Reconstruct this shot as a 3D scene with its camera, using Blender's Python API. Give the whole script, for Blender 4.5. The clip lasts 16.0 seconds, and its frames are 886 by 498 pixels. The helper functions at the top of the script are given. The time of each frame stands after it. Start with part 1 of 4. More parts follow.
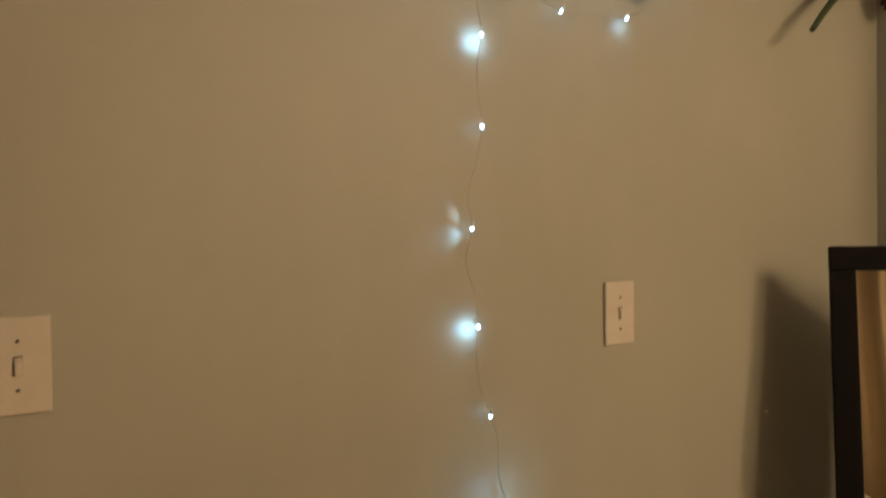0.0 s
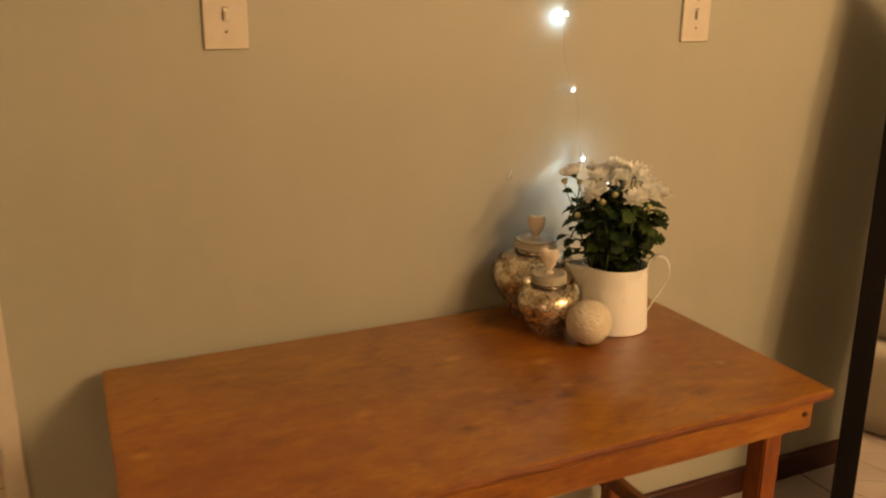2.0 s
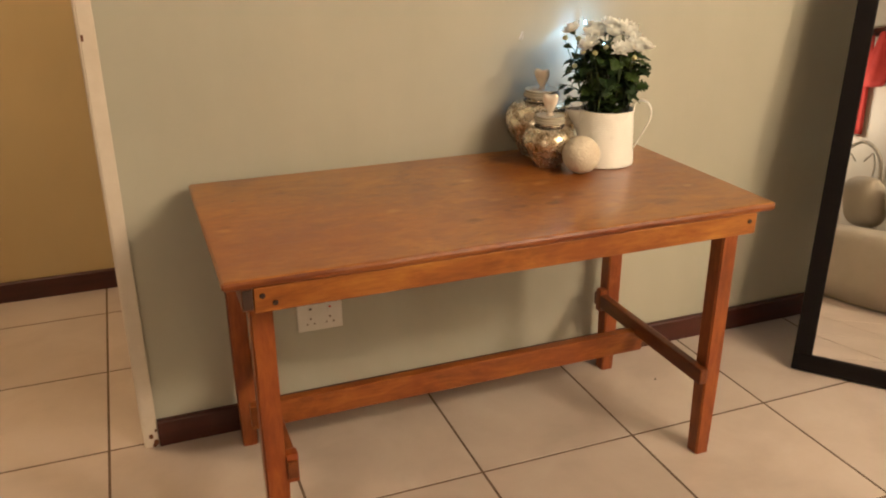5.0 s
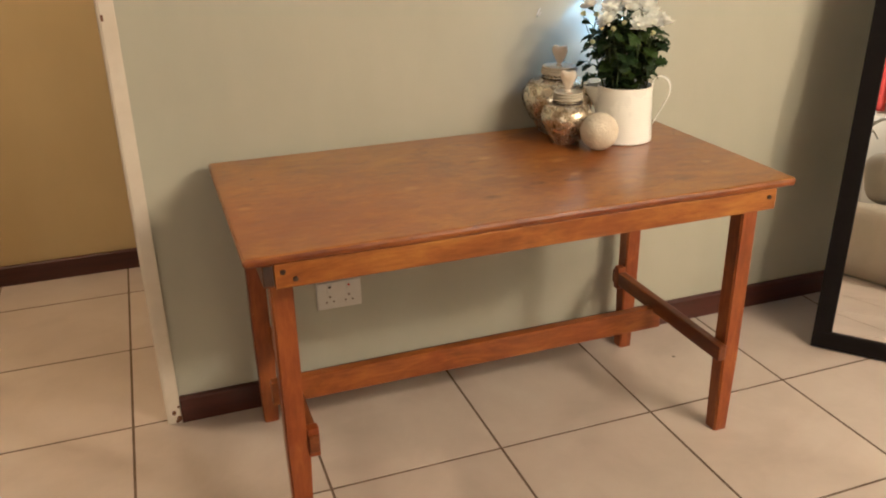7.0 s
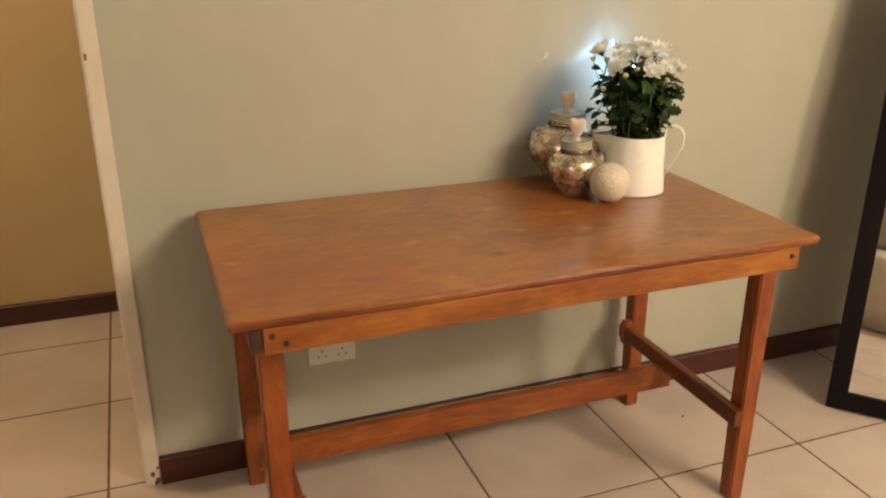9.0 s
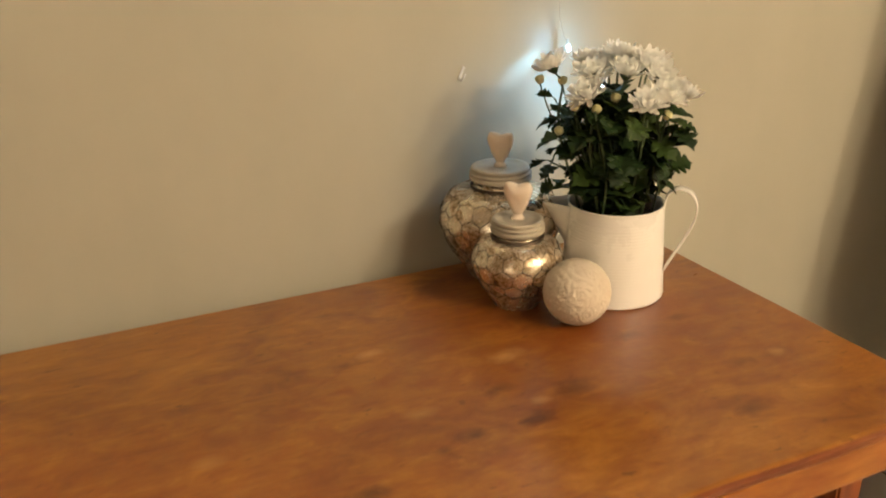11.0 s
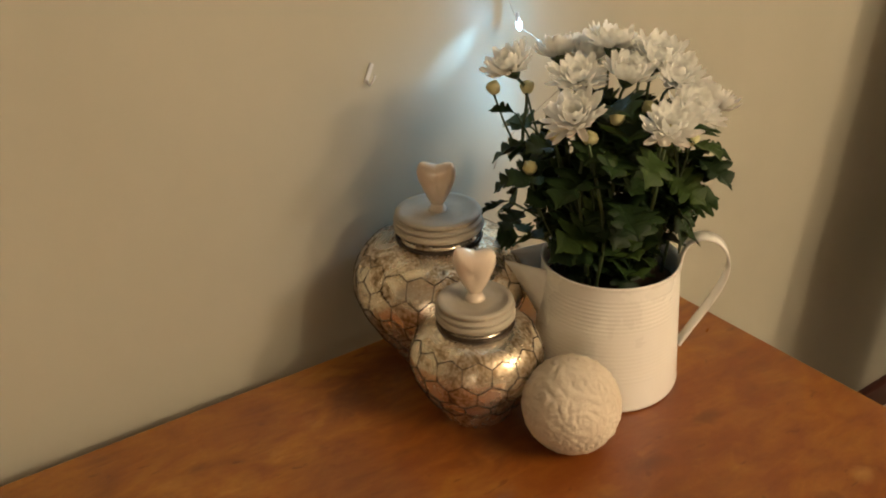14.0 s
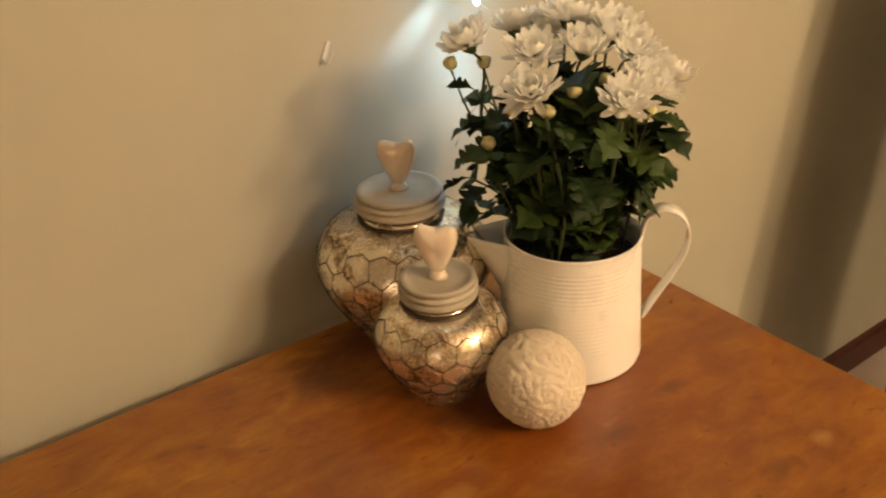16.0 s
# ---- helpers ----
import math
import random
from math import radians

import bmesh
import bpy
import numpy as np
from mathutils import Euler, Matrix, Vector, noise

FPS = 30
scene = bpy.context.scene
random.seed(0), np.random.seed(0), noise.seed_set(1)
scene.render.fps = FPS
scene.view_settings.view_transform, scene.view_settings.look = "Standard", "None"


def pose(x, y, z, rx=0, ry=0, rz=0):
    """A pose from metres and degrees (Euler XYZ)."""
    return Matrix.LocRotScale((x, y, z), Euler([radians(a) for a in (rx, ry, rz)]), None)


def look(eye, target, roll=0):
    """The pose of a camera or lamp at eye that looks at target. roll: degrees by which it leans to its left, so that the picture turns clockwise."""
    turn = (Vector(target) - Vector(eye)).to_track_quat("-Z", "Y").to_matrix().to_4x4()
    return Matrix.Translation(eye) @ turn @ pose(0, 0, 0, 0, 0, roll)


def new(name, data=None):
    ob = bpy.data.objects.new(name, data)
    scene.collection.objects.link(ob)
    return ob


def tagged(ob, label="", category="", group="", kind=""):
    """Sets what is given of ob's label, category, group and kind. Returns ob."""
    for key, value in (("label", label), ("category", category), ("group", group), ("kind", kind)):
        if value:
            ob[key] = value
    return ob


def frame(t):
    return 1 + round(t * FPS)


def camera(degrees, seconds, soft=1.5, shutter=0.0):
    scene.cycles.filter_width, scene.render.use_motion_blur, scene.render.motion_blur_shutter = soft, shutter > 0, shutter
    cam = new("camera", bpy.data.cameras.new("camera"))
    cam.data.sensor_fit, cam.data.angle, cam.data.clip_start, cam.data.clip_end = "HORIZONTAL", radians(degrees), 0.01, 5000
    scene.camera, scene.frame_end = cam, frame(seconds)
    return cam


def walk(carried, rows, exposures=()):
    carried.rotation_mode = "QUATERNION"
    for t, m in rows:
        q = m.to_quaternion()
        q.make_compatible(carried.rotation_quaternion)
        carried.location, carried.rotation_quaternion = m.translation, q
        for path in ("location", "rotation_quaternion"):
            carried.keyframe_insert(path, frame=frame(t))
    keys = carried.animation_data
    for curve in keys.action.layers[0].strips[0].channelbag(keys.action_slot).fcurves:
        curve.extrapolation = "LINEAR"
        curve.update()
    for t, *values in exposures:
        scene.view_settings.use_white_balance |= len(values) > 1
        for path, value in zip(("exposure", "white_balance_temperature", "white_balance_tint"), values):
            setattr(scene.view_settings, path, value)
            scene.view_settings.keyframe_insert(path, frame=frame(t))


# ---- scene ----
cam = camera(56.4, 16.0, soft=2.0, shutter=0.4)
PATH = [
    (0, (0.13, -1.077, 1.38), (1.254, 0.577, 1.346), -0.7),
    (0.5, (0.094, -1.174, 1.315), (1.12, 0.536, 1.157), -1.6),
    (1, (0.045, -1.289, 1.25), (0.991, 0.448, 0.952), -1.2),
    (1.5, (-0.001, -1.348, 1.263), (0.907, 0.364, 0.77), -0.1),
    (2, (-0.001, -1.451, 1.248), (0.793, 0.295, 0.683), 0.2),
    (2.5, (0.01, -1.575, 1.219), (0.688, 0.201, 0.597), 0.5),
    (3, (-0.007, -1.648, 1.211), (0.67, 0.102, 0.52), 1.0),
    (3.5, (-0.039, -1.705, 1.204), (0.618, 0.041, 0.482), 0.2),
    (4, (-0.069, -1.759, 1.194), (0.607, -0.023, 0.464), -0.1),
    (6.5, (-0.1, -1.843, 1.174), (0.526, -0.108, 0.4), -0.9),
    (7, (-0.099, -1.831, 1.174), (0.52, -0.098, 0.39), -1.0),
    (7.5, (-0.097, -1.825, 1.173), (0.536, -0.098, 0.389), -0.6),
    (8, (-0.097, -1.822, 1.177), (0.546, -0.089, 0.413), -0.4),
    (8.5, (-0.1, -1.808, 1.187), (0.535, -0.061, 0.45), -0.3),
    (9, (-0.079, -1.716, 1.177), (0.571, 0.037, 0.466), 0.0),
    (9.5, (0.016, -1.557, 1.209), (0.7, 0.188, 0.511), -0.1),
    (10, (0.113, -1.407, 1.175), (0.801, 0.354, 0.522), -0.8),
    (12.5, (0.458, -0.679, 1.107), (1.352, 0.823, 0.136), -1.6),
    (13, (0.457, -0.675, 1.12), (1.359, 0.806, 0.124), -2.2),
    (13.5, (0.452, -0.679, 1.132), (1.388, 0.807, 0.176), -2.3),
    (14, (0.449, -0.683, 1.131), (1.397, 0.814, 0.203), -2.4),
    (14.5, (0.451, -0.684, 1.137), (1.378, 0.819, 0.198), -2.9),
    (15, (0.451, -0.687, 1.132), (1.374, 0.813, 0.184), -3.1),
    (15.5, (0.453, -0.684, 1.128), (1.374, 0.807, 0.165), -3.3),
    (16, (0.458, -0.688, 1.126), (1.445, 0.757, 0.157), -3.0),
]
EXPOSURES = [
    (0.0, -0.58, 5800, 8), (0.8, -0.42, 6900, 12), (1.5, -0.24, 7600, 15), (2.0, 0.10, 7200, 13), (2.6, 0.48, 6500, 11), (3.5, 0.69, 5950, 9), (4.2, 0.69, 5550, 8),
    (6.5, 0.84, 4650, 4), (8.0, 0.84, 4650, 4), (9.0, 0.78, 4900, 4), (10.0, 0.62, 5450, 5), (12.5, 0.70, 4650, 3), (13.0, 0.78, 4550, 2), (13.5, 0.86, 4550, 1),
    (13.8, 0.54, 4900, 3), (14.5, 0.10, 6150, 10), (15.0, 0.34, 6350, 11), (15.5, 0.56, 6150, 10), (16.0, 0.58, 6150, 10),
]
walk(cam, [(t, look(eye, target, roll)) for t, eye, target, roll in PATH], EXPOSURES)

# ---- world and lights ----
world = bpy.data.worlds.new("night")
scene.world = world
world.use_nodes = True
world.node_tree.nodes["Background"].inputs[0].default_value = (1.0, 0.8, 0.6, 1)
world.node_tree.nodes["Background"].inputs[1].default_value = 0.003


def lamp(name, energy, colour, where, size=0.1):
    data = bpy.data.lights.new(name, "POINT")
    data.energy, data.color, data.shadow_soft_size = energy, colour, size
    ob = new(name, data)
    ob.matrix_world = pose(*where)
    return ob


LAMP = (2.22, -2.7, 2.2)
lamp("room_light", 80, (1.0, 0.66, 0.36), LAMP, 0.12)
LAMP_BY = (1.55, -2.7, 2.15)
lamp("room_light", 46, (1.0, 0.66, 0.36), LAMP_BY, 0.12)
# Unseen lamp, added to brighten the cream wall that the mirror reflects
WALL_FILL = (-1.95, -2.5, 1.22)
lamp("wall_fill_light", 15, (1.0, 0.68, 0.39), WALL_FILL, 0.16)
lamp("passage_light", 33, (1.0, 0.6, 0.28), (-1.0, 0.5, 2.2), 0.09)
LED_COLOUR = (0.48, 0.79, 1.0)


def spot(name, energy, colour, where, aim, degrees, size=0.003):
    data = bpy.data.lights.new(name, "SPOT")
    data.energy, data.color, data.shadow_soft_size = energy, colour, size
    data.spot_size, data.spot_blend = radians(degrees), 1.0
    ob = new(name, data)
    ob.matrix_world = look(where, aim)
    return ob


# ---- materials ----
def nodes_of(name):
    m = bpy.data.materials.new(name)
    m.use_nodes = True
    nt = m.node_tree
    return m, nt, nt.nodes["Principled BSDF"]


def mapped(nt, stretch, source="Object"):
    tc = nt.nodes.new("ShaderNodeTexCoord")
    mp = nt.nodes.new("ShaderNodeMapping")
    mp.inputs["Scale"].default_value = stretch
    nt.links.new(tc.outputs[source], mp.inputs[0])
    return mp.outputs[0]


def noise_node(nt, vec, scale, detail=5, distort=0.0, rough=0.55):
    n = nt.nodes.new("ShaderNodeTexNoise")
    n.inputs["Scale"].default_value, n.inputs["Detail"].default_value = scale, detail
    n.inputs["Distortion"].default_value, n.inputs["Roughness"].default_value = distort, rough
    nt.links.new(vec, n.inputs["Vector"])
    return n.outputs[0]


def ramp_node(nt, fac, stops):
    r = nt.nodes.new("ShaderNodeValToRGB")
    while len(r.color_ramp.elements) < len(stops):
        r.color_ramp.elements.new(0.5)
    for e, (p, c) in zip(r.color_ramp.elements, stops):
        e.position, e.color = p, (*c, 1) if len(c) == 3 else c
    nt.links.new(fac, r.inputs[0])
    return r.outputs[0]


def math_node(nt, op, a, b):
    n = nt.nodes.new("ShaderNodeMath")
    n.operation = op
    for k, v in ((0, a), (1, b)):
        if isinstance(v, (int, float)):
            n.inputs[k].default_value = v
        else:
            nt.links.new(v, n.inputs[k])
    return n.outputs[0]


def mix_node(nt, fac, a, b, blend="MIX"):
    n = nt.nodes.new("ShaderNodeMix")
    n.data_type, n.blend_type = "RGBA", blend
    for k, v in ((0, fac), (6, a), (7, b)):
        if isinstance(v, (int, float)):
            n.inputs[k].default_value = v
        elif isinstance(v, tuple):
            n.inputs[k].default_value = (*v, 1)
        else:
            nt.links.new(v, n.inputs[k])
    return n.outputs[2]


def bump_node(nt, bsdf, height, strength, distance=0.004):
    b = nt.nodes.new("ShaderNodeBump")
    b.inputs["Strength"].default_value, b.inputs["Distance"].default_value = strength, distance
    nt.links.new(height, b.inputs["Height"])
    nt.links.new(b.outputs[0], bsdf.inputs["Normal"])


def mat(name, c1, c2, scale=8.0, rough=0.6, bump=0.1, stretch=(1, 1, 1), metal=0.0, fine=60.0, coat=0.0, spread=0.06, spec=0.5):
    m, nt, bsdf = nodes_of(name)
    vec = mapped(nt, stretch)
    n1, n2 = noise_node(nt, vec, scale), noise_node(nt, vec, fine, 3)
    f = math_node(nt, "ADD", math_node(nt, "MULTIPLY", n1, 0.75), math_node(nt, "MULTIPLY", n2, 0.25))
    nt.links.new(ramp_node(nt, f, [(0.3, c1), (0.7, c2)]), bsdf.inputs["Base Color"])
    rr = math_node(nt, "ADD", rough - spread, math_node(nt, "MULTIPLY", n1, 2 * spread))
    nt.links.new(rr, bsdf.inputs["Roughness"])
    bsdf.inputs["Metallic"].default_value, bsdf.inputs["Coat Weight"].default_value = metal, coat
    bsdf.inputs["Specular IOR Level"].default_value = spec
    if bump:
        bump_node(nt, bsdf, n2, bump)
    return m


def wood(name, dark, mid, light, along="x", rough=0.33, coat=0.15):
    """Stained pine: fine streaks, faint broad figure and stains."""
    m, nt, bsdf = nodes_of(name)

    def axis(k):
        return {"x": (1, k, k), "y": (k, 1, k), "z": (k, k, 1)}[along]

    streak = noise_node(nt, mapped(nt, axis(4.5)), 9.0, 8, 0.9, 0.68)
    fibre = noise_node(nt, mapped(nt, axis(11)), 16.0, 4, 0.3)
    figure = noise_node(nt, mapped(nt, axis(2.3)), 4.4, 6, 0.9, 0.62)
    patch = noise_node(nt, mapped(nt, axis(1.7)), 4.6, 6, 0.8, 0.62)
    f = math_node(nt, "ADD", math_node(nt, "MULTIPLY", streak, 0.34), math_node(nt, "ADD", math_node(nt, "MULTIPLY", figure, 0.46), math_node(nt, "MULTIPLY", fibre, 0.20)))
    col = ramp_node(nt, f, [(0.35, dark), (0.49, mid), (0.63, light)])
    stain = ramp_node(nt, math_node(nt, "ADD", math_node(nt, "MULTIPLY", patch, 0.75), math_node(nt, "MULTIPLY", streak, 0.25)), [(0.36, (1, 1, 1)), (0.56, (0, 0, 0))])
    col = mix_node(nt, math_node(nt, "MULTIPLY", stain, 0.55), col, tuple(c * k for c, k in zip(dark, (1.25, 0.72, 0.7))))
    nt.links.new(col, bsdf.inputs["Base Color"])
    rr = math_node(nt, "ADD", rough - 0.10, math_node(nt, "MULTIPLY", patch, 0.22))
    nt.links.new(rr, bsdf.inputs["Roughness"])
    bsdf.inputs["Specular IOR Level"].default_value = 0.36
    bsdf.inputs["Coat Weight"].default_value, bsdf.inputs["Coat Roughness"].default_value = coat, 0.30
    bump_node(nt, bsdf, fibre, 0.12, 0.002)
    return m


def tabletop_material():
    """Old pine under worn varnish: broad red-brown blotches, faint grain along x, scraped pale patches and dark flecks."""
    m, nt, bsdf = nodes_of("varnished_pine_top")
    geo = nt.nodes.new("ShaderNodeNewGeometry")

    def stretched(k):
        mp = nt.nodes.new("ShaderNodeMapping")
        mp.inputs["Scale"].default_value = (1, k, k)
        nt.links.new(geo.outputs["Position"], mp.inputs[0])
        return mp.outputs[0]

    broad = noise_node(nt, stretched(1.6), 5.5, 6, 1.2, 0.62)
    blot = noise_node(nt, stretched(2.0), 15.0, 7, 1.0, 0.66)
    grain = noise_node(nt, stretched(7.0), 14.0, 6, 0.7, 0.65)
    speck = noise_node(nt, stretched(2.6), 46.0, 3, 0.5, 0.5)
    f = math_node(nt, "ADD", math_node(nt, "MULTIPLY", broad, 0.46), math_node(nt, "ADD", math_node(nt, "MULTIPLY", blot, 0.38), math_node(nt, "MULTIPLY", grain, 0.16)))
    col = ramp_node(nt, f, [(0.30, (0.090, 0.021, 0.0017)), (0.42, (0.21, 0.069, 0.0038)), (0.53, (0.305, 0.119, 0.0065)), (0.70, (0.44, 0.205, 0.018))])
    flecks = ramp_node(nt, speck, [(0.27, (1, 1, 1)), (0.34, (0, 0, 0))])
    col = mix_node(nt, math_node(nt, "MULTIPLY", flecks, 0.5), col, (0.035, 0.009, 0.003))
    scrape = ramp_node(nt, math_node(nt, "ADD", math_node(nt, "MULTIPLY", blot, 0.7), math_node(nt, "MULTIPLY", speck, 0.3)), [(0.585, (0, 0, 0)), (0.66, (1, 1, 1))])
    col = mix_node(nt, math_node(nt, "MULTIPLY", scrape, 0.2), col, (0.47, 0.24, 0.06))
    wob = noise_node(nt, stretched(1.5), 30, 4, 0.6)
    marks = [(q, (0.175, 0.036, 0.003)) for q in RED_STAINS] + [(q, (0.075, 0.015, 0.002)) for q in KNOTS_AND_SHADE] + [(q, (0.52, 0.29, 0.075)) for q in PALE_MARKS]
    for (centre, size, depth), tint in marks:
        mp = nt.nodes.new("ShaderNodeMapping")
        mp.vector_type = "TEXTURE"
        mp.inputs["Location"].default_value, mp.inputs["Scale"].default_value = centre, (size * 1.7, size, 0.3)
        nt.links.new(geo.outputs["Position"], mp.inputs[0])
        ln = nt.nodes.new("ShaderNodeVectorMath")
        ln.operation = "LENGTH"
        nt.links.new(mp.outputs[0], ln.inputs[0])
        d = math_node(nt, "ADD", ln.outputs["Value"], math_node(nt, "MULTIPLY", wob, 1.5))
        k = ramp_node(nt, math_node(nt, "MULTIPLY", d, 0.5), [(0.42, (1, 1, 1)), (0.80, (0, 0, 0))])
        col = mix_node(nt, math_node(nt, "MULTIPLY", k, depth), col, tint)
    nt.links.new(col, bsdf.inputs["Base Color"])
    rr = math_node(nt, "ADD", 0.20, math_node(nt, "MULTIPLY", blot, 0.26))
    nt.links.new(rr, bsdf.inputs["Roughness"])
    bsdf.inputs["Specular IOR Level"].default_value = 0.5
    bsdf.inputs["Coat Weight"].default_value, bsdf.inputs["Coat Roughness"].default_value = 0.45, 0.15
    h = math_node(nt, "ADD", math_node(nt, "MULTIPLY", grain, 0.4), math_node(nt, "MULTIPLY", blot, 0.6))
    bump_node(nt, bsdf, h, 0.14, 0.004)
    return m


def tile_material():
    m, nt, bsdf = nodes_of("cream_floor_tile")
    oi = nt.nodes.new("ShaderNodeObjectInfo")
    geo = nt.nodes.new("ShaderNodeNewGeometry")
    n1 = noise_node(nt, geo.outputs["Position"], 4.0, 5, 0.4)
    n2 = noise_node(nt, geo.outputs["Position"], 38.0, 4)
    col = ramp_node(nt, n1, [(0.3, (0.42, 0.358, 0.306)), (0.55, (0.51, 0.44, 0.382)), (0.75, (0.56, 0.498, 0.437))])
    col = mix_node(nt, math_node(nt, "MULTIPLY", n2, 0.22), col, (0.41, 0.345, 0.285))
    hsv = nt.nodes.new("ShaderNodeHueSaturation")
    nt.links.new(math_node(nt, "ADD", 0.94, math_node(nt, "MULTIPLY", oi.outputs["Random"], 0.12)), hsv.inputs["Value"])
    nt.links.new(col, hsv.inputs["Color"])
    nt.links.new(hsv.outputs[0], bsdf.inputs["Base Color"])
    nt.links.new(math_node(nt, "ADD", 0.26, math_node(nt, "MULTIPLY", n1, 0.16)), bsdf.inputs["Roughness"])
    bump_node(nt, bsdf, n2, 0.05, 0.003)
    return m


def wall_material(name, c1, c2):
    m, nt, bsdf = nodes_of(name)
    vec = mapped(nt, (1, 1, 1))
    n1, n2, n3 = noise_node(nt, vec, 1.7, 6, 0.3), noise_node(nt, vec, 160, 3), noise_node(nt, mapped(nt, (1, 1, 0.3)), 7, 5)
    f = math_node(nt, "ADD", math_node(nt, "MULTIPLY", n1, 0.6), math_node(nt, "MULTIPLY", n3, 0.4))
    nt.links.new(ramp_node(nt, f, [(0.32, c1), (0.66, c2)]), bsdf.inputs["Base Color"])
    nt.links.new(math_node(nt, "ADD", 0.42, math_node(nt, "MULTIPLY", n3, 0.2)), bsdf.inputs["Roughness"])
    h = math_node(nt, "ADD", math_node(nt, "MULTIPLY", n2, 0.5), n3)
    bump_node(nt, bsdf, h, 0.10, 0.003)
    return m


def mercury_glass():
    """Silvered glass with a warm, speckled and worn coating."""
    m, nt, bsdf = nodes_of("mercury_glass")
    vec = mapped(nt, (1, 1, 1))
    n1, n2 = noise_node(nt, vec, 38, 6, 0.8, 0.7), noise_node(nt, vec, 230, 3)
    f = math_node(nt, "ADD", math_node(nt, "MULTIPLY", n1, 0.75), math_node(nt, "MULTIPLY", n2, 0.25))
    nt.links.new(ramp_node(nt, f, [(0.34, (0.07, 0.045, 0.025)), (0.42, (0.38, 0.29, 0.17)), (0.50, (0.80, 0.71, 0.55)), (0.64, (0.95, 0.91, 0.80))]), bsdf.inputs["Base Color"])
    bsdf.inputs["Metallic"].default_value = 0.78
    nt.links.new(ramp_node(nt, n1, [(0.38, (0.42, 0.42, 0.42)), (0.58, (0.15, 0.15, 0.15))]), bsdf.inputs["Roughness"])
    bsdf.inputs["Coat Weight"].default_value, bsdf.inputs["Coat Roughness"].default_value = 0.6, 0.05
    bump_node(nt, bsdf, n1, 0.22, 0.003)
    return m


def leaf_material():
    m, nt, bsdf = nodes_of("dark_green_leaf")
    oi = nt.nodes.new("ShaderNodeObjectInfo")
    n = noise_node(nt, mapped(nt, (1, 1, 1)), 90, 4)
    f = math_node(nt, "ADD", math_node(nt, "MULTIPLY", oi.outputs["Random"], 0.65), math_node(nt, "MULTIPLY", n, 0.35))
    nt.links.new(ramp_node(nt, f, [(0.15, (0.007, 0.019, 0.0035)), (0.6, (0.017, 0.040, 0.006)), (0.95, (0.060, 0.098, 0.014))]), bsdf.inputs["Base Color"])
    bsdf.inputs["Roughness"].default_value = 0.6
    bsdf.inputs["Specular IOR Level"].default_value = 0.3
    bump_node(nt, bsdf, n, 0.25, 0.002)
    return m


def petal_material():
    m, nt, bsdf = nodes_of("white_petal")
    n = noise_node(nt, mapped(nt, (1, 1, 1)), 60, 3)
    nt.links.new(ramp_node(nt, n, [(0.3, (0.93, 0.94, 0.90)), (0.6, (0.97, 0.98, 0.96))]), bsdf.inputs["Base Color"])
    bsdf.inputs["Roughness"].default_value = 0.6
    tr = nt.nodes.new("ShaderNodeBsdfTranslucent")
    tr.inputs[0].default_value = (0.99, 0.99, 0.96, 1)
    mx = nt.nodes.new("ShaderNodeMixShader")
    mx.inputs[0].default_value = 0.5
    nt.links.new(bsdf.outputs[0], mx.inputs[1])
    nt.links.new(tr.outputs[0], mx.inputs[2])
    nt.links.new(mx.outputs[0], nt.nodes["Material Output"].inputs[0])
    return m


def glow(name, colour, strength):
    m, nt, bsdf = nodes_of(name)
    bsdf.inputs["Base Color"].default_value = (*colour, 1)
    bsdf.inputs["Emission Color"].default_value, bsdf.inputs["Emission Strength"].default_value = (*colour, 1), strength
    return m


M_WALL = wall_material("sage_beige_wall_paint", (0.3784, 0.3774, 0.3079), (0.437, 0.432, 0.357))
# The passage's warm light is put into this ochre wall colour
M_WALL2 = wall_material("warm_light_tinted_wall", (0.516, 0.3956, 0.1892), (0.5676, 0.4472, 0.2236))
M_CREAM = wall_material("cream_wall_paint", (0.60, 0.57, 0.49), (0.66, 0.63, 0.55))
M_CEIL = mat("ceiling_paint", (0.50, 0.47, 0.42), (0.56, 0.53, 0.48), 2.0, 0.8, 0.05)
M_TILE = tile_material()
M_GROUT = mat("brown_grout", (0.09, 0.06, 0.04), (0.16, 0.11, 0.075), 20, 0.9, 0.3)
M_SKIRT = mat("dark_red_wood_skirting", (0.03375, 0.00825, 0.00525), (0.075, 0.018, 0.0105), 6, 0.4, 0.12, (1, 8, 8))
# Wood knots; the two 0.05 marks paint contact shade of jars and ball
KNOTS_AND_SHADE = [((0.61, -0.435, 0.65), 0.017, 0.8), ((0.484, -0.473, 0.65), 0.018, 0.8), ((0.677, -0.433, 0.65), 0.017, 0.75), ((0.668, -0.369, 0.65), 0.016, 0.6), ((0.885, -0.518, 0.65), 0.02, 0.65), ((0.942, -0.439, 0.65), 0.016, 0.6), ((0.537, -0.247, 0.65), 0.015, 0.7), ((0.57, -0.444, 0.65), 0.009, 0.7), ((0.748, -0.403, 0.65), 0.026, 0.55), ((0.864, -0.328, 0.65), 0.018, 0.5), ((0.704, -0.109, 0.65), 0.03, 0.5), ((0.045, -0.338, 0.65), 0.012, 0.4), ((0.213, -0.392, 0.65), 0.016, 0.4), ((0.76, -0.08, 0.65), 0.05, 0.6), ((0.80, -0.235, 0.65), 0.05, 0.55), ((0.555, -0.114, 0.65), 0.012, 0.5), ((0.948, -0.319, 0.65), 0.014, 0.5)]
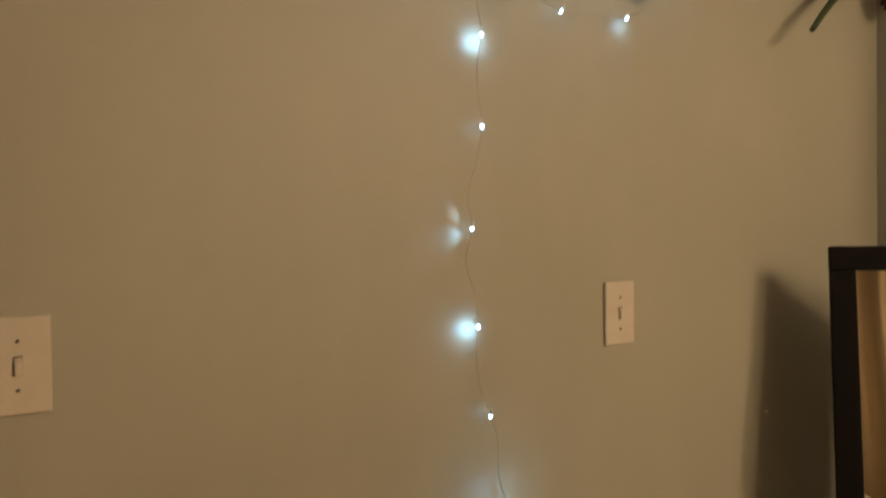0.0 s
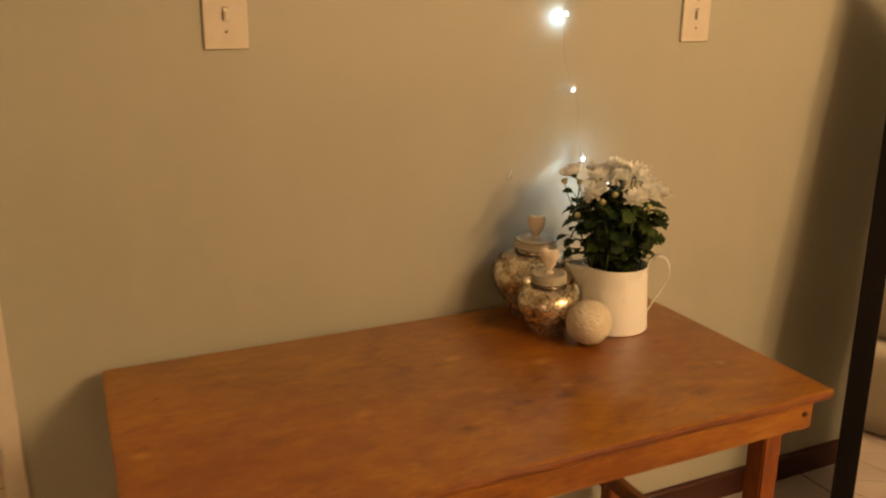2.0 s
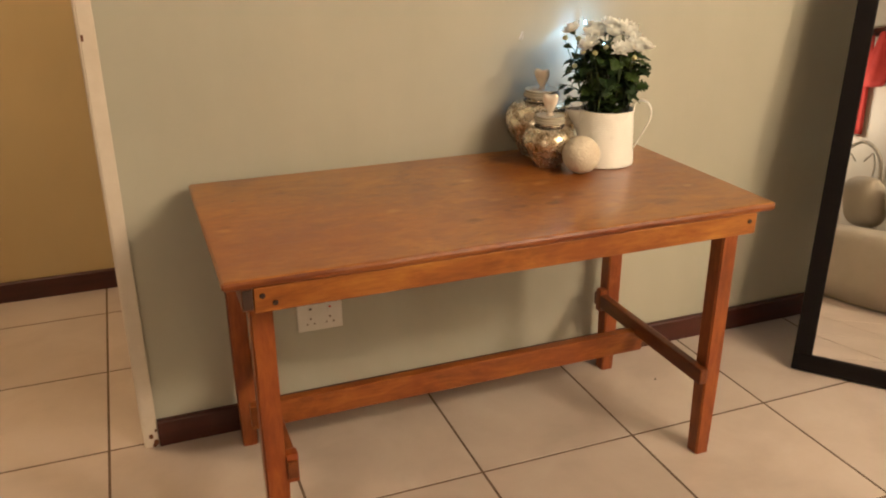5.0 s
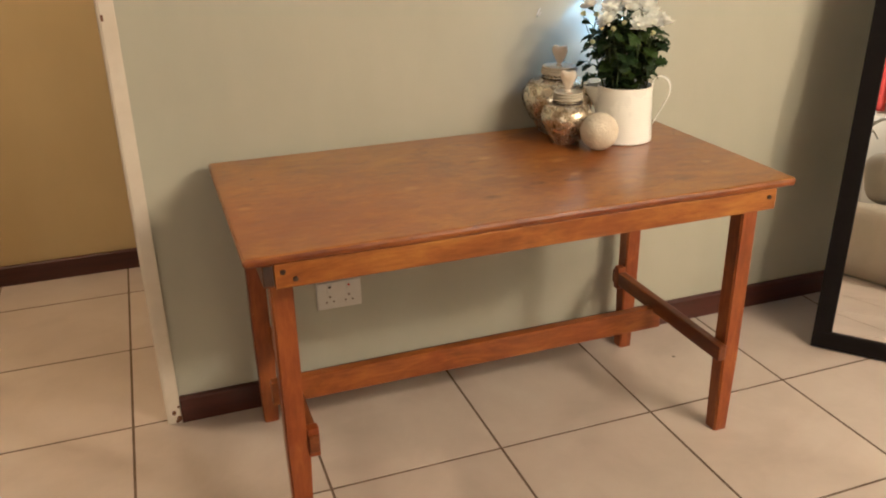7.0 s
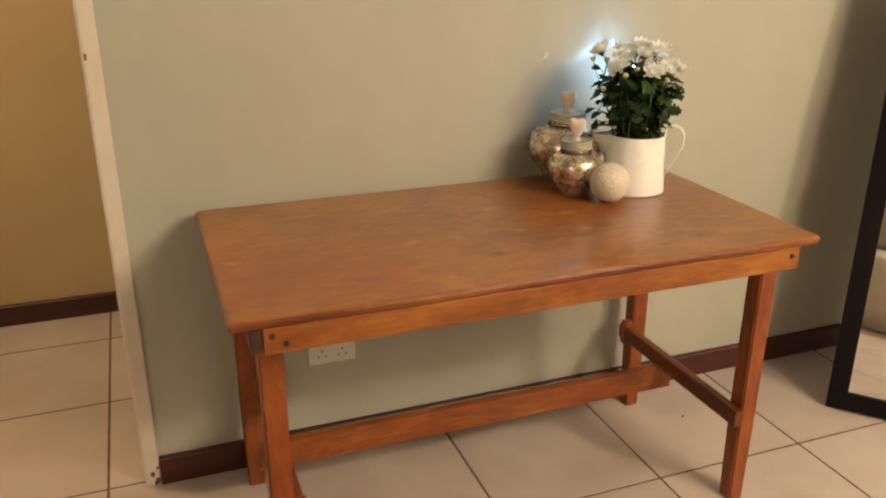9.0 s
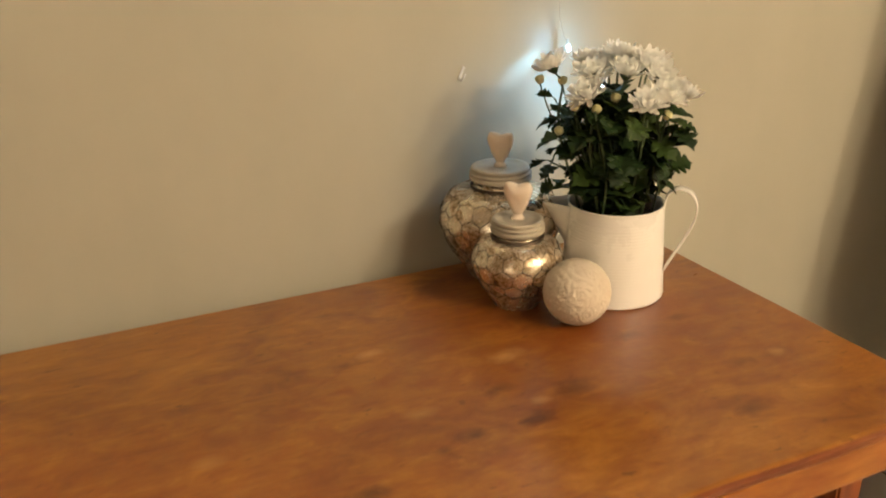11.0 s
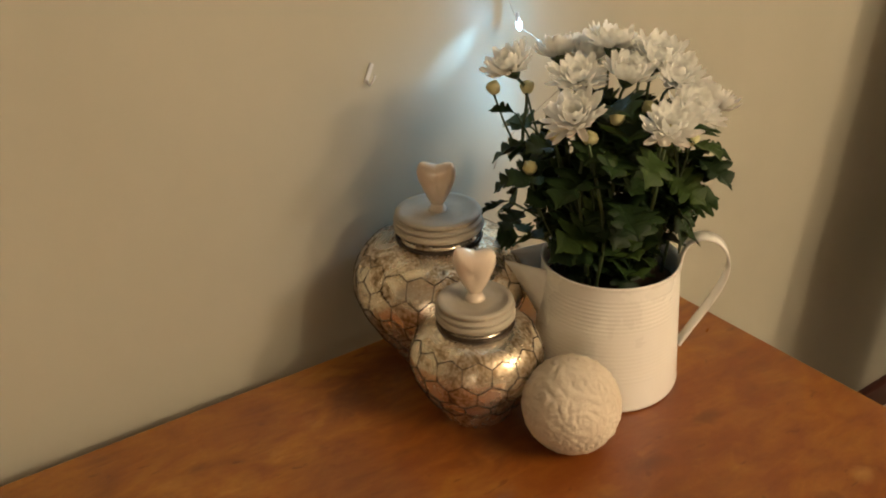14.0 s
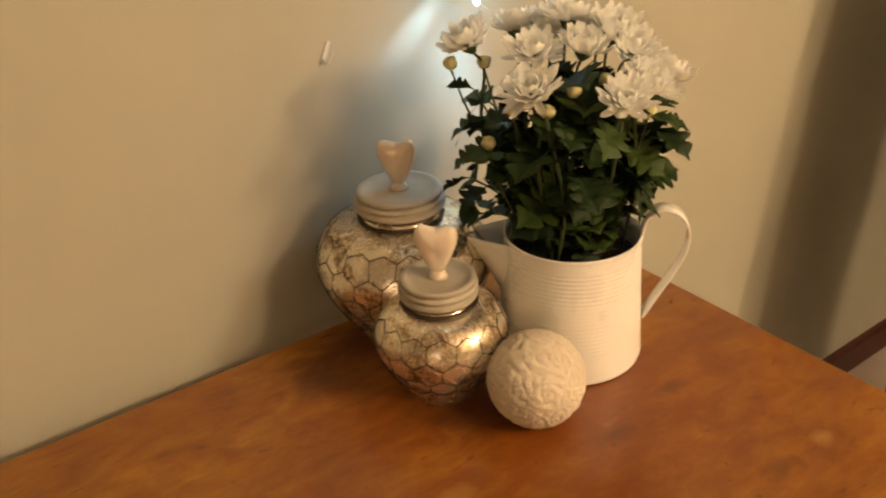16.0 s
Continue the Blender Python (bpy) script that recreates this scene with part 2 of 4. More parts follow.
PALE_MARKS = [((0.711, -0.307, 0.65), 0.02, 0.75), ((0.571, -0.233, 0.65), 0.014, 0.7), ((0.994, -0.437, 0.65), 0.012, 0.5), ((0.038, -0.356, 0.65), 0.014, 0.5), ((0.701, -0.406, 0.65), 0.01, 0.5), ((0.36, -0.364, 0.65), 0.016, 0.35), ((0.575, -0.374, 0.65), 0.014, 0.35)]
RED_STAINS = [((0.86, -0.30, 0.65), 0.30, 0.72), ((0.14, -0.47, 0.65), 0.32, 0.6), ((0.6, -0.08, 0.65), 0.1, 0.35)]
M_TOP = tabletop_material()
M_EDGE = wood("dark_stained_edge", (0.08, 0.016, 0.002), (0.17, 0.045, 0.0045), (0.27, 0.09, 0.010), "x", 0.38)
M_WOODX = wood("stained_pine_rail", (0.1174, 0.03418, 0.003193), (0.2619, 0.09057, 0.008157), (0.3883, 0.1624, 0.01774), "x", 0.4)
M_WOODLOW = wood("stained_pine_stretcher", (0.108, 0.02675, 0.002554), (0.2409, 0.07088, 0.006526), (0.3572, 0.1271, 0.01419), "x", 0.4)
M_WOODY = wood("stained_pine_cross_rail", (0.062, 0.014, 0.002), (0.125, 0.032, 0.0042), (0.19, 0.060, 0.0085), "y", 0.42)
M_WOODZ = wood("stained_pine_leg", (0.1216, 0.02729, 0.00324), (0.2432, 0.06319, 0.0072), (0.3496, 0.1149, 0.01512), "z", 0.4)
M_ENDGRAIN = mat("dark_end_grain", (0.018, 0.009, 0.006), (0.05, 0.022, 0.012), 40, 0.7, 0.3)
M_BLACK = mat("black_frame", (0.003, 0.0025, 0.0025), (0.007, 0.005, 0.005), 10, 0.55, 0.06, (1, 1, 6), spec=0.15)
M_FRAMEPAINT = mat("white_gloss_paint", (0.602, 0.5418, 0.4472), (0.688, 0.6364, 0.5504), 9, 0.35, 0.1)
M_WHITE = mat("cream_enamel", (0.84, 0.845, 0.815), (0.88, 0.885, 0.855), 12, 0.28, 0.02, coat=0.2)
M_PLASTIC = mat("cream_switch_plastic", (0.6192, 0.5676, 0.473), (0.6794, 0.6278, 0.5418), 25, 0.38, 0.02)
M_WPLASTIC = mat("white_socket_plastic", (0.684, 0.666, 0.621), (0.738, 0.72, 0.684), 25, 0.38, 0.02)
M_DARK = mat("dark_hole", (0.02, 0.012, 0.008), (0.035, 0.02, 0.014), 30, 0.7, 0)
# shade inside the switch slots and pin holes, put into the colour
M_SLOT = mat("shade_toned_slot", (0.17, 0.13, 0.09), (0.24, 0.19, 0.14), 60, 0.7, 0.1)
M_RED = mat("red_switch_tab", (0.45, 0.05, 0.04), (0.55, 0.07, 0.05), 20, 0.4, 0)
M_RUST = mat("rusty_chip", (0.10, 0.035, 0.014), (0.2, 0.08, 0.03), 120, 0.85, 0.4)
M_MIRROR = mat("mirror_silver", (0.9, 0.9, 0.9), (0.9, 0.9, 0.9), 1, 0.012, 0, metal=1.0, spread=0.0)
M_MERCURY = mercury_glass()
M_WIRE = mat("dark_chicken_wire", (0.03, 0.022, 0.016), (0.09, 0.065, 0.045), 60, 0.5, 0.2, metal=0.6)
M_LID = mat("grey_washed_lid", (0.35, 0.325, 0.26), (0.48, 0.445, 0.36), 22, 0.6, 0.2, (1, 1, 5))
M_HEART = mat("ivory_ceramic", (0.6992, 0.6072, 0.4968), (0.7544, 0.6716, 0.5612), 14, 0.10, 0.01, coat=0.6, spread=0.03)
M_PLASTER = mat("carved_cream_plaster", (0.5808, 0.5104, 0.396), (0.7216, 0.66, 0.5368), 30, 0.75, 0.35, fine=190)
M_LEAF = leaf_material()
M_STEM = mat("green_stem", (0.025, 0.05, 0.016), (0.06, 0.09, 0.03), 40, 0.6, 0.1)
M_PETAL = petal_material()
M_CENTRE = mat("yellow_green_flower_centre", (0.55, 0.50, 0.12), (0.70, 0.66, 0.25), 90, 0.7, 0.3)
M_BUD = mat("pale_flower_bud", (0.42, 0.42, 0.16), (0.68, 0.66, 0.38), 80, 0.6, 0.2)
M_SOIL = mat("dark_soil", (0.010, 0.007, 0.005), (0.03, 0.02, 0.013), 60, 0.95, 0.8)
M_LED = glow("cool_white_led", LED_COLOUR, 12)
M_CLEAR = mat("clear_plastic", (0.6, 0.62, 0.62), (0.75, 0.76, 0.76), 20, 0.15, 0.02)
M_LEDWIRE = mat("thin_silver_wire", (0.36, 0.33, 0.27), (0.46, 0.43, 0.36), 30, 0.35, 0, metal=0.3)
M_LINEN = mat("cream_bed_linen", (0.44, 0.40, 0.32), (0.53, 0.49, 0.41), 4, 0.85, 0.3, fine=220)
M_CURTAIN = mat("cream_curtain_cloth", (0.528, 0.4048, 0.2288), (0.616, 0.4928, 0.2992), 5, 0.8, 0.2, (1, 1, 0.3), fine=160)
M_IRON = mat("white_painted_iron", (0.616, 0.5984, 0.5456), (0.6864, 0.6688, 0.616), 14, 0.4, 0.1)
M_REDCLOTH = mat("red_cloth", (0.42, 0.03, 0.025), (0.58, 0.06, 0.04), 9, 0.85, 0.3, fine=200)


# ---- mesh helpers ----
def box_bm(x0, x1, y0, y1, z0, z1, bevel=0.0, segments=2):
    bm = bmesh.new()
    bmesh.ops.create_cube(bm, size=1)
    for v in bm.verts:
        v.co = ((x0 + x1) / 2 + v.co.x * (x1 - x0), (y0 + y1) / 2 + v.co.y * (y1 - y0), (z0 + z1) / 2 + v.co.z * (z1 - z0))
    if bevel:
        bmesh.ops.bevel(bm, geom=bm.edges[:], offset=bevel, segments=segments, profile=0.6, affect="EDGES")
    return bm


def lathe_bm(profile, segments=64, wobble=0.0):
    """A body of revolution round z from (radius, height) pairs; closed where the radius is 0."""
    bm = bmesh.new()
    rings = []
    for r, z in profile:
        if r <= 1e-6:
            rings.append([bm.verts.new((0, 0, z))])
        else:
            rings.append([bm.verts.new(((r + wobble * math.sin(3 * a)) * math.cos(a), r * math.sin(a), z)) for a in (2 * math.pi * k / segments for k in range(segments))])
    for a, b in zip(rings, rings[1:]):
        for k in range(segments):
            n = (k + 1) % segments
            if len(a) == 1 and len(b) > 1:
                bm.faces.new((a[0], b[n], b[k]))
            elif len(b) == 1 and len(a) > 1:
                bm.faces.new((a[k], a[n], b[0]))
            elif len(a) > 1:
                bm.faces.new((a[k], a[n], b[n], b[k]))
    bmesh.ops.recalc_face_normals(bm, faces=bm.faces[:])
    return bm


def tube_into(bm, points, radius, sides=6):
    """A round tube along points, added to bm; radius may be a number or one for each point."""
    pts = [Vector(p) for p in points]
    radii = radius if isinstance(radius, (list, tuple)) else [radius] * len(pts)
    rings, side = [], None
    for i, p in enumerate(pts):
        d = (pts[min(i + 1, len(pts) - 1)] - pts[max(i - 1, 0)]).normalized()
        if side is None:
            side = d.orthogonal().normalized()
        side = (side - d * side.dot(d)).normalized()
        up = d.cross(side)
        rings.append([bm.verts.new(p + radii[i] * (math.cos(a) * side + math.sin(a) * up)) for a in (2 * math.pi * k / sides for k in range(sides))])
    for a, b in zip(rings, rings[1:]):
        for k in range(sides):
            bm.faces.new((a[k], a[(k + 1) % sides], b[(k + 1) % sides], b[k]))
    bm.faces.new(rings[0][::-1])
    bm.faces.new(rings[-1])


def tube_bm(points, radius, sides=6):
    bm = bmesh.new()
    tube_into(bm, points, radius, sides)
    return bm


def smooth_path(points, steps=8):
    """Catmull-Rom through the points."""
    p = [Vector(q) for q in points]
    p = [2 * p[0] - p[1]] + p + [2 * p[-1] - p[-2]]
    out = []
    for i in range(1, len(p) - 2):
        for s in range(steps):
            t = s / steps
            out.append(0.5 * (2 * p[i] + (p[i + 1] - p[i - 1]) * t + (2 * p[i - 1] - 5 * p[i] + 4 * p[i + 1] - p[i + 2]) * t * t + (3 * p[i] - p[i - 1] - 3 * p[i + 1] + p[i + 2]) * t ** 3))
    return out + [p[-2]]


def mesh_of(name, bm, material, smooth=False):
    me = bpy.data.meshes.new(name)
    bm.to_mesh(me)
    bm.free()
    me.materials.append(material)
    for p in me.polygons:
        p.use_smooth = smooth
    return me


def obj(name, bm, material, smooth=False):
    return new(name, mesh_of(name, bm, material, smooth))


def part(name, bm, material, parent, label="", smooth=False):
    ob = obj(name, bm, material, smooth)
    ob.parent = parent
    return tagged(ob, label)


def structure(name, bm, material, label, category, smooth=False):
    return tagged(obj(name, bm, material, smooth), label, category, kind="structure")


def thing(name, m, label, category, group=""):
    ob = new(name)
    ob.empty_display_size = 0.05
    ob.matrix_world = m
    return tagged(ob, label, category, group)


# ---- structure ----
X0, X1, X2, Y0, YN, H = -4.0, 2.15, 3.9, -2.95, -1.15, 2.5
DOOR_R, DOOR_L = -0.134, -0.98
structure("wall_north", box_bm(DOOR_R, X1 + 0.1, 0, 0.11, 0, H), M_WALL, "plain sage beige painted plaster wall", "wall")
structure("wall_north_side", box_bm(X0 - 0.1, DOOR_L, 0, 0.11, 0, H), M_WALL, "plain sage beige painted plaster wall", "wall")
structure("wall_north_lintel", box_bm(DOOR_L, DOOR_R, 0, 0.11, 2.05, H), M_WALL, "plaster lintel over the doorway", "wall")
# Unseen alcove, added so less lamp light bounces off the east side
structure("wall_east_unseen", box_bm(X2, X2 + 0.1, Y0, YN, 0, H), M_WALL, "plain sage beige painted plaster wall", "wall")
structure("wall_alcove_unseen", box_bm(X1 + 0.1, X2 + 0.1, YN, YN + 0.1, 0, H), M_WALL, "plain sage beige painted plaster wall", "wall")
structure("wall_east", box_bm(X1, X1 + 0.1, YN, 0, 0, H), M_WALL, "plain sage beige painted plaster wall", "wall")
structure("wall_west", box_bm(X0 - 0.1, X0, Y0, 0, 0, H), M_WALL, "plain sage beige painted plaster wall", "wall")
structure("wall_south", box_bm(X0 - 0.1, X2 + 0.1, Y0 - 0.1, Y0, 0, H), M_CREAM, "plain cream painted plaster wall", "wall")
structure("wall_passage", box_bm(X0 - 0.1, X1 + 0.1, 1.03, 1.13, 0, H), M_WALL2, "passage wall with warm light tinted into its ochre colour", "wall")
structure("wall_passage_west", box_bm(X0 - 0.1, X0, 0.11, 1.03, 0, H), M_WALL2, "passage wall with warm light tinted into its ochre colour", "wall")
structure("wall_passage_east", box_bm(X1, X1 + 0.1, 0.11, 1.03, 0, H), M_WALL2, "passage wall with warm light tinted into its ochre colour", "wall")
structure("ceiling", box_bm(X0 - 0.1, X2 + 0.1, Y0 - 0.1, 1.13, H, H + 0.1), M_CEIL, "plain pale painted plaster ceiling", "ceiling")
floor = structure("floor", box_bm(X0 - 0.1, X2 + 0.1, Y0 - 0.1, 1.13, -0.1, -0.001), M_GROUT, "cream ceramic floor tiles with brown grout", "floor")


def skirting_bm(x0, x1, y_wall, z1=0.068, thick=0.015):
    """A board along x with a rounded upper edge, in front of a wall at y_wall."""
    bm = box_bm(x0, x1, y_wall - thick, y_wall, 0, z1)
    edges = [e for e in bm.edges if all(v.co.z > z1 - 1e-4 and v.co.y < y_wall - thick + 1e-4 for v in e.verts)]
    bmesh.ops.bevel(bm, geom=edges, offset=0.007, segments=4, profile=0.5, affect="EDGES")
    return bm


structure("baseboard_north", skirting_bm(DOOR_R + 0.001, X1, 0), M_SKIRT, "dark red-brown wooden skirting board", "baseboard")
structure("baseboard_passage", skirting_bm(X0, X1, 1.03), M_SKIRT, "dark red-brown wooden skirting board", "baseboard")
structure("baseboard_east", box_bm(X1 - 0.015, X1, YN, -0.017, 0, 0.068, 0.003), M_SKIRT, "dark red-brown wooden skirting board", "baseboard")

# ---- door frame: a pressed frame with a rebate, its strike plate and chips ----
def frame_jamb_bm(x_wall, sign, z1):
    """Stepped section, from the wall's face round into the opening."""
    s = [(0.0, -0.012), (0.0, 0.122), (0.038, 0.122), (0.038, 0.050), (0.0345, 0.048), (0.0345, -0.008), (0.0305, -0.012)]
    bm = bmesh.new()
    low = [bm.verts.new((x_wall + sign * a, b, 0)) for a, b in s]
    high = [bm.verts.new((x_wall + sign * a, b, z1)) for a, b in s]
    n = len(s)
    for k in range(n):
        bm.faces.new((low[k], low[(k + 1) % n], high[(k + 1) % n], high[k]))
    bm.faces.new(low[::-1])
    bm.faces.new(high)
    bmesh.ops.recalc_face_normals(bm, faces=bm.faces[:])
    edges = [e for e in bm.edges if abs(e.verts[0].co.z - e.verts[1].co.z) > 1]
    bmesh.ops.bevel(bm, geom=edges, offset=0.002, segments=2, affect="EDGES")
    return bm


door_frame = structure("door_frame", frame_jamb_bm(DOOR_R, -1, 2.06), M_FRAMEPAINT, "chipped white painted steel door frame", "door frame")
part("jamb", frame_jamb_bm(DOOR_L, 1, 2.06), M_FRAMEPAINT, door_frame)
part("head", box_bm(DOOR_L + 0.033, DOOR_R - 0.033, -0.012, 0.122, 2.03, 2.06, 0.002), M_FRAMEPAINT, door_frame)
part("strike_plate", box_bm(DOOR_R - 0.0312, DOOR_R - 0.0292, 0.008, 0.03, 0.93, 1.0, 0.0005), M_DARK, door_frame, "dark slot of the lock's strike plate")
part("latch_slot", box_bm(DOOR_R - 0.0285, DOOR_R - 0.0235, -0.0125, -0.0095, 0.957, 0.970, 0.001), M_RUST, door_frame, "dark chip at the latch")
for cx, cz, r in ((-0.006, 0.012, 0.006), (-0.016, 0.03, 0.005), (-0.011, 0.005, 0.004), (-0.004, 0.045, 0.003)):
    bm = bmesh.new()
    bmesh.ops.create_icosphere(bm, subdivisions=2, radius=r)
    for v in bm.verts:
        v.co = (DOOR_R + cx + v.co.x * (1 + 0.3 * math.sin(40 * v.co.z / r)), -0.012 + v.co.y * 0.12, cz + v.co.z * 1.4)
    part("rust_chip", bm, M_RUST, door_frame, "rusty chip in the paint")

# ---- table ----
TOP = 0.65
TX, TY = 0.545, -0.318
table = thing("table", pose(TX, TY, 0), "orange-brown varnished pine table with H-shaped stretchers", "table")


def tpart(name, x0, x1, y0, y1, z0, z1, material, bevel=0.003, label=""):
    return part(name, box_bm(x0 - TX, x1 - TX, y0 - TY, y1 - TY, z0, z1, bevel), material, table, label)


def tabletop_bm():
    """A slab whose front edge waves a little, with worn, rounded edges."""
    bm = bmesh.new()
    n = 56
    x0, x1, yb, yf, z0, z1 = 0.004, 1.09, -0.035, -0.60, TOP - 0.0165, TOP
    rows = []
    for i in range(n + 1):
        x = x0 + (x1 - x0) * i / n
        w = 0.0028 * noise.noise(Vector((x * 6, 3.1, 0))) + 0.0015 * noise.noise(Vector((x * 19, 7.7, 0)))
        d = 0.0022 * noise.noise(Vector((x * 7, 11.3, 0))) + 0.0012 * noise.noise(Vector((x * 21, 1.9, 0)))
        y = yf + w
        sec = [(yb, z0), (yb, z1 - 0.003), (yb - 0.003, z1), (y + 0.006, z1), (y + 0.0018, z1 - 0.0018 + d * 0.2), (y, z1 - 0.006), (y + 0.001, z0 + 0.004 + d), (y + 0.004, z0 + d)]
        rows.append([bm.verts.new((x - TX, a - TY, b)) for a, b in sec])
    for a, b in zip(rows, rows[1:]):
        for k in range(8):
            bm.faces.new((a[k], a[(k + 1) % 8], b[(k + 1) % 8], b[k]))
    bm.faces.new(rows[0])
    bm.faces.new(rows[-1][::-1])
    bmesh.ops.recalc_face_normals(bm, faces=bm.faces[:])
    ends = [e for e in bm.edges if len(e.link_faces) == 2 and any(len(f.verts) == 8 for f in e.link_faces)]
    bmesh.ops.bevel(bm, geom=ends, offset=0.003, segments=2, affect="EDGES")
    return bm


top = part("tabletop", tabletop_bm(), M_TOP, table, "blotchy varnished pine slab with a worn wavy edge")
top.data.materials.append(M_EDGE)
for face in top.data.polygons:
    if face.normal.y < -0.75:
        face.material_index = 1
ZA = TOP - 0.017
LEGX = (0.052, 1.043)


def bolt(x, z):
    bm = bmesh.new()
    bmesh.ops.create_cone(bm, cap_ends=True, segments=14, radius1=0.0052, radius2=0.0042, depth=0.004, matrix=pose(x - TX, -0.595 - TY, z, 90))
    part("bolt_head", bm, M_ENDGRAIN, apron, "dark countersunk bolt")


apron = tpart("apron", 0.0525, 1.05, -0.5945, -0.572, 0.588, ZA, M_WOODX)
for x, z in ((0.066, 0.618), (0.086, 0.603), (1.032, 0.616)):
    bolt(x, z)
tpart("apron", 0.0525, 1.05, -0.075, -0.052, 0.588, ZA, M_WOODX)
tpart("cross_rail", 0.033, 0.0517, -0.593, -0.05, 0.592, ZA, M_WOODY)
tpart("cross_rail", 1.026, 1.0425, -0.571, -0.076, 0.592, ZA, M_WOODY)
tpart("rail_end", 0.0345, 0.0505, -0.5955, -0.5925, 0.597, ZA - 0.002, M_ENDGRAIN, 0.001, "dark end grain of the cross rail")


def leg_bm(x, y, w=0.040, d=0.040, notch_in=1, bulge=False):
    """A square leg, slightly worn, with a shallow housing where the stretcher meets it."""
    bm = box_bm(x - TX, x + w - TX, y - TY, y + d - TY, 0, ZA)
    bmesh.ops.bisect_plane(bm, geom=bm.verts[:] + bm.edges[:] + bm.faces[:], plane_co=(0, 0, 0.20), plane_no=(0, 0, 1))
    bmesh.ops.bisect_plane(bm, geom=bm.verts[:] + bm.edges[:] + bm.faces[:], plane_co=(0, 0, 0.255), plane_no=(0, 0, 1))
    for v in bm.verts:
        if v.co.z < 0.199:
            v.co.x += 0.003 * (1 if v.co.x < x + w / 2 - TX else -1)
            v.co.y += 0.002 * (1 if v.co.y < y + d / 2 - TY else -1)
        elif bulge and v.co.z < 0.21:
            v.co.x += 0.004 if v.co.x > x + w / 2 - TX else 0
    bmesh.ops.bevel(bm, geom=[e for e in bm.edges if abs(e.verts[0].co.z - e.verts[1].co.z) > 0.01], offset=0.003, segments=2, affect="EDGES")
    return bm


for x in LEGX:
    for y in (-0.514, -0.092):
        part("leg", leg_bm(x, y, bulge=x < 0.5), M_WOODZ, table)
tpart("stretcher", 0.062, 1.046, -0.262, -0.240, 0.154, 0.212, M_WOODLOW, 0.003)
for x in LEGX:
    cx = x + 0.041 if x < 0.5 else x - 0.022
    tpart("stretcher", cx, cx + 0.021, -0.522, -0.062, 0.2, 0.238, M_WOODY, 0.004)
    for y in (-0.5165, -0.0945) if x < 0.5 else (-0.0945,):
        tpart("cleat", cx - 0.001, cx + 0.022, y, y + 0.022, 0.188, 0.252, M_WOODZ, 0.004, "worn wooden cleat at the joint")

# ---- mirror, leaning back into the corner ----
mirror = thing("mirror", Matrix.Translation((1.540, -0.279, 0.004)) @ pose(0, 0, 0, 0, 0, -49.5) @ pose(0, 0, 0, -8.7, 0, 0), "tall leaning mirror in a wide black frame", "mirror")
MW, MH, FR = 0.50, 1.360, 0.048
for nm, b in (("frame_rail", (0, MW, 0, 0.02, 0, FR)), ("frame_rail", (0, MW, 0, 0.02, MH - FR, MH)), ("frame_stile", (0, FR, 0.0005, 0.0195, FR, MH - FR)), ("frame_stile", (MW - FR, MW, 0.0005, 0.0195, FR, MH - FR))):
    part(nm, box_bm(*b, 0.003), M_BLACK, mirror)
part("glass", box_bm(FR - 0.005, MW - FR + 0.005, 0.008, 0.013, FR - 0.005, MH - FR + 0.005), M_MIRROR, mirror, "silvered mirror glass")
part("backing_board", box_bm(0.01, MW - 0.01, 0.0205, 0.025, 0.01, MH - 0.01), M_ENDGRAIN, mirror, "dark backing board")

# ---- switches and socket ----
def light_switch(x, z, w, h):
    s = thing("light_switch", pose(x, 0, z), "cream plastic light switch with a single toggle", "light switch", "light switches")
    plate = box_bm(-w / 2, w / 2, -0.007, 0, -h / 2, h / 2, 0.0025, 3)
    part("cover_plate", plate, M_PLASTIC, s)
    part("toggle_well", box_bm(-0.0052, 0.0052, -0.0073, -0.004, -0.0115, 0.0110), M_SLOT, s, "shaded slot round the toggle")
    bm = box_bm(-0.0036, 0.0045, -0.0125, -0.006, -0.0105, 0.0095, 0.0015)
    for v in bm.verts:
        if v.co.y < -0.01:
            v.co.z = v.co.z * 0.75 - 0.003
    part("toggle", bm, M_PLASTIC, s)
    for dz in (-0.029, 0.0285):
        bm = bmesh.new()
        bmesh.ops.create_cone(bm, cap_ends=True, segments=12, radius1=0.0023, radius2=0.0019, depth=0.0012, matrix=pose(0, -0.0074, dz, 90))
        part("screw", bm, M_DARK, s, "dark screw head")


light_switch(0.258, 1.234, 0.073, 0.115)
light_switch(1.249, 1.233, 0.073, 0.115)
socket = thing("wall_socket", pose(0.277, 0, 0.271), "white double wall socket below the table", "socket")
part("cover_plate", box_bm(-0.056, 0.056, -0.009, 0, -0.036, 0.036, 0.003, 3), M_WPLASTIC, socket)
for cx in (-0.024, 0.024):
    part("rocker", box_bm(cx - 0.006, cx + 0.006, -0.0125, -0.008, 0.012, 0.03, 0.001), M_WPLASTIC, socket)
    part("rocker_mark", box_bm(cx - 0.003, cx + 0.003, -0.0132, -0.0115, 0.023, 0.028, 0.0004), M_RED if cx > 0 else M_DARK, socket, "small coloured tab on the rocker")
    for dx, dz, r in ((0, -0.002, 0.0028), (-0.009, -0.016, 0.0024), (0.009, -0.016, 0.0024)):
        bm = bmesh.new()
        bmesh.ops.create_cone(bm, cap_ends=True, segments=12, radius1=r, radius2=r, depth=0.002, matrix=pose(cx + dx, -0.0092, dz, 90))
        part("pin_hole", bm, M_SLOT, socket, "shaded pin hole")
crumb = bmesh.new()
bmesh.ops.create_icosphere(crumb, subdivisions=2, radius=1)
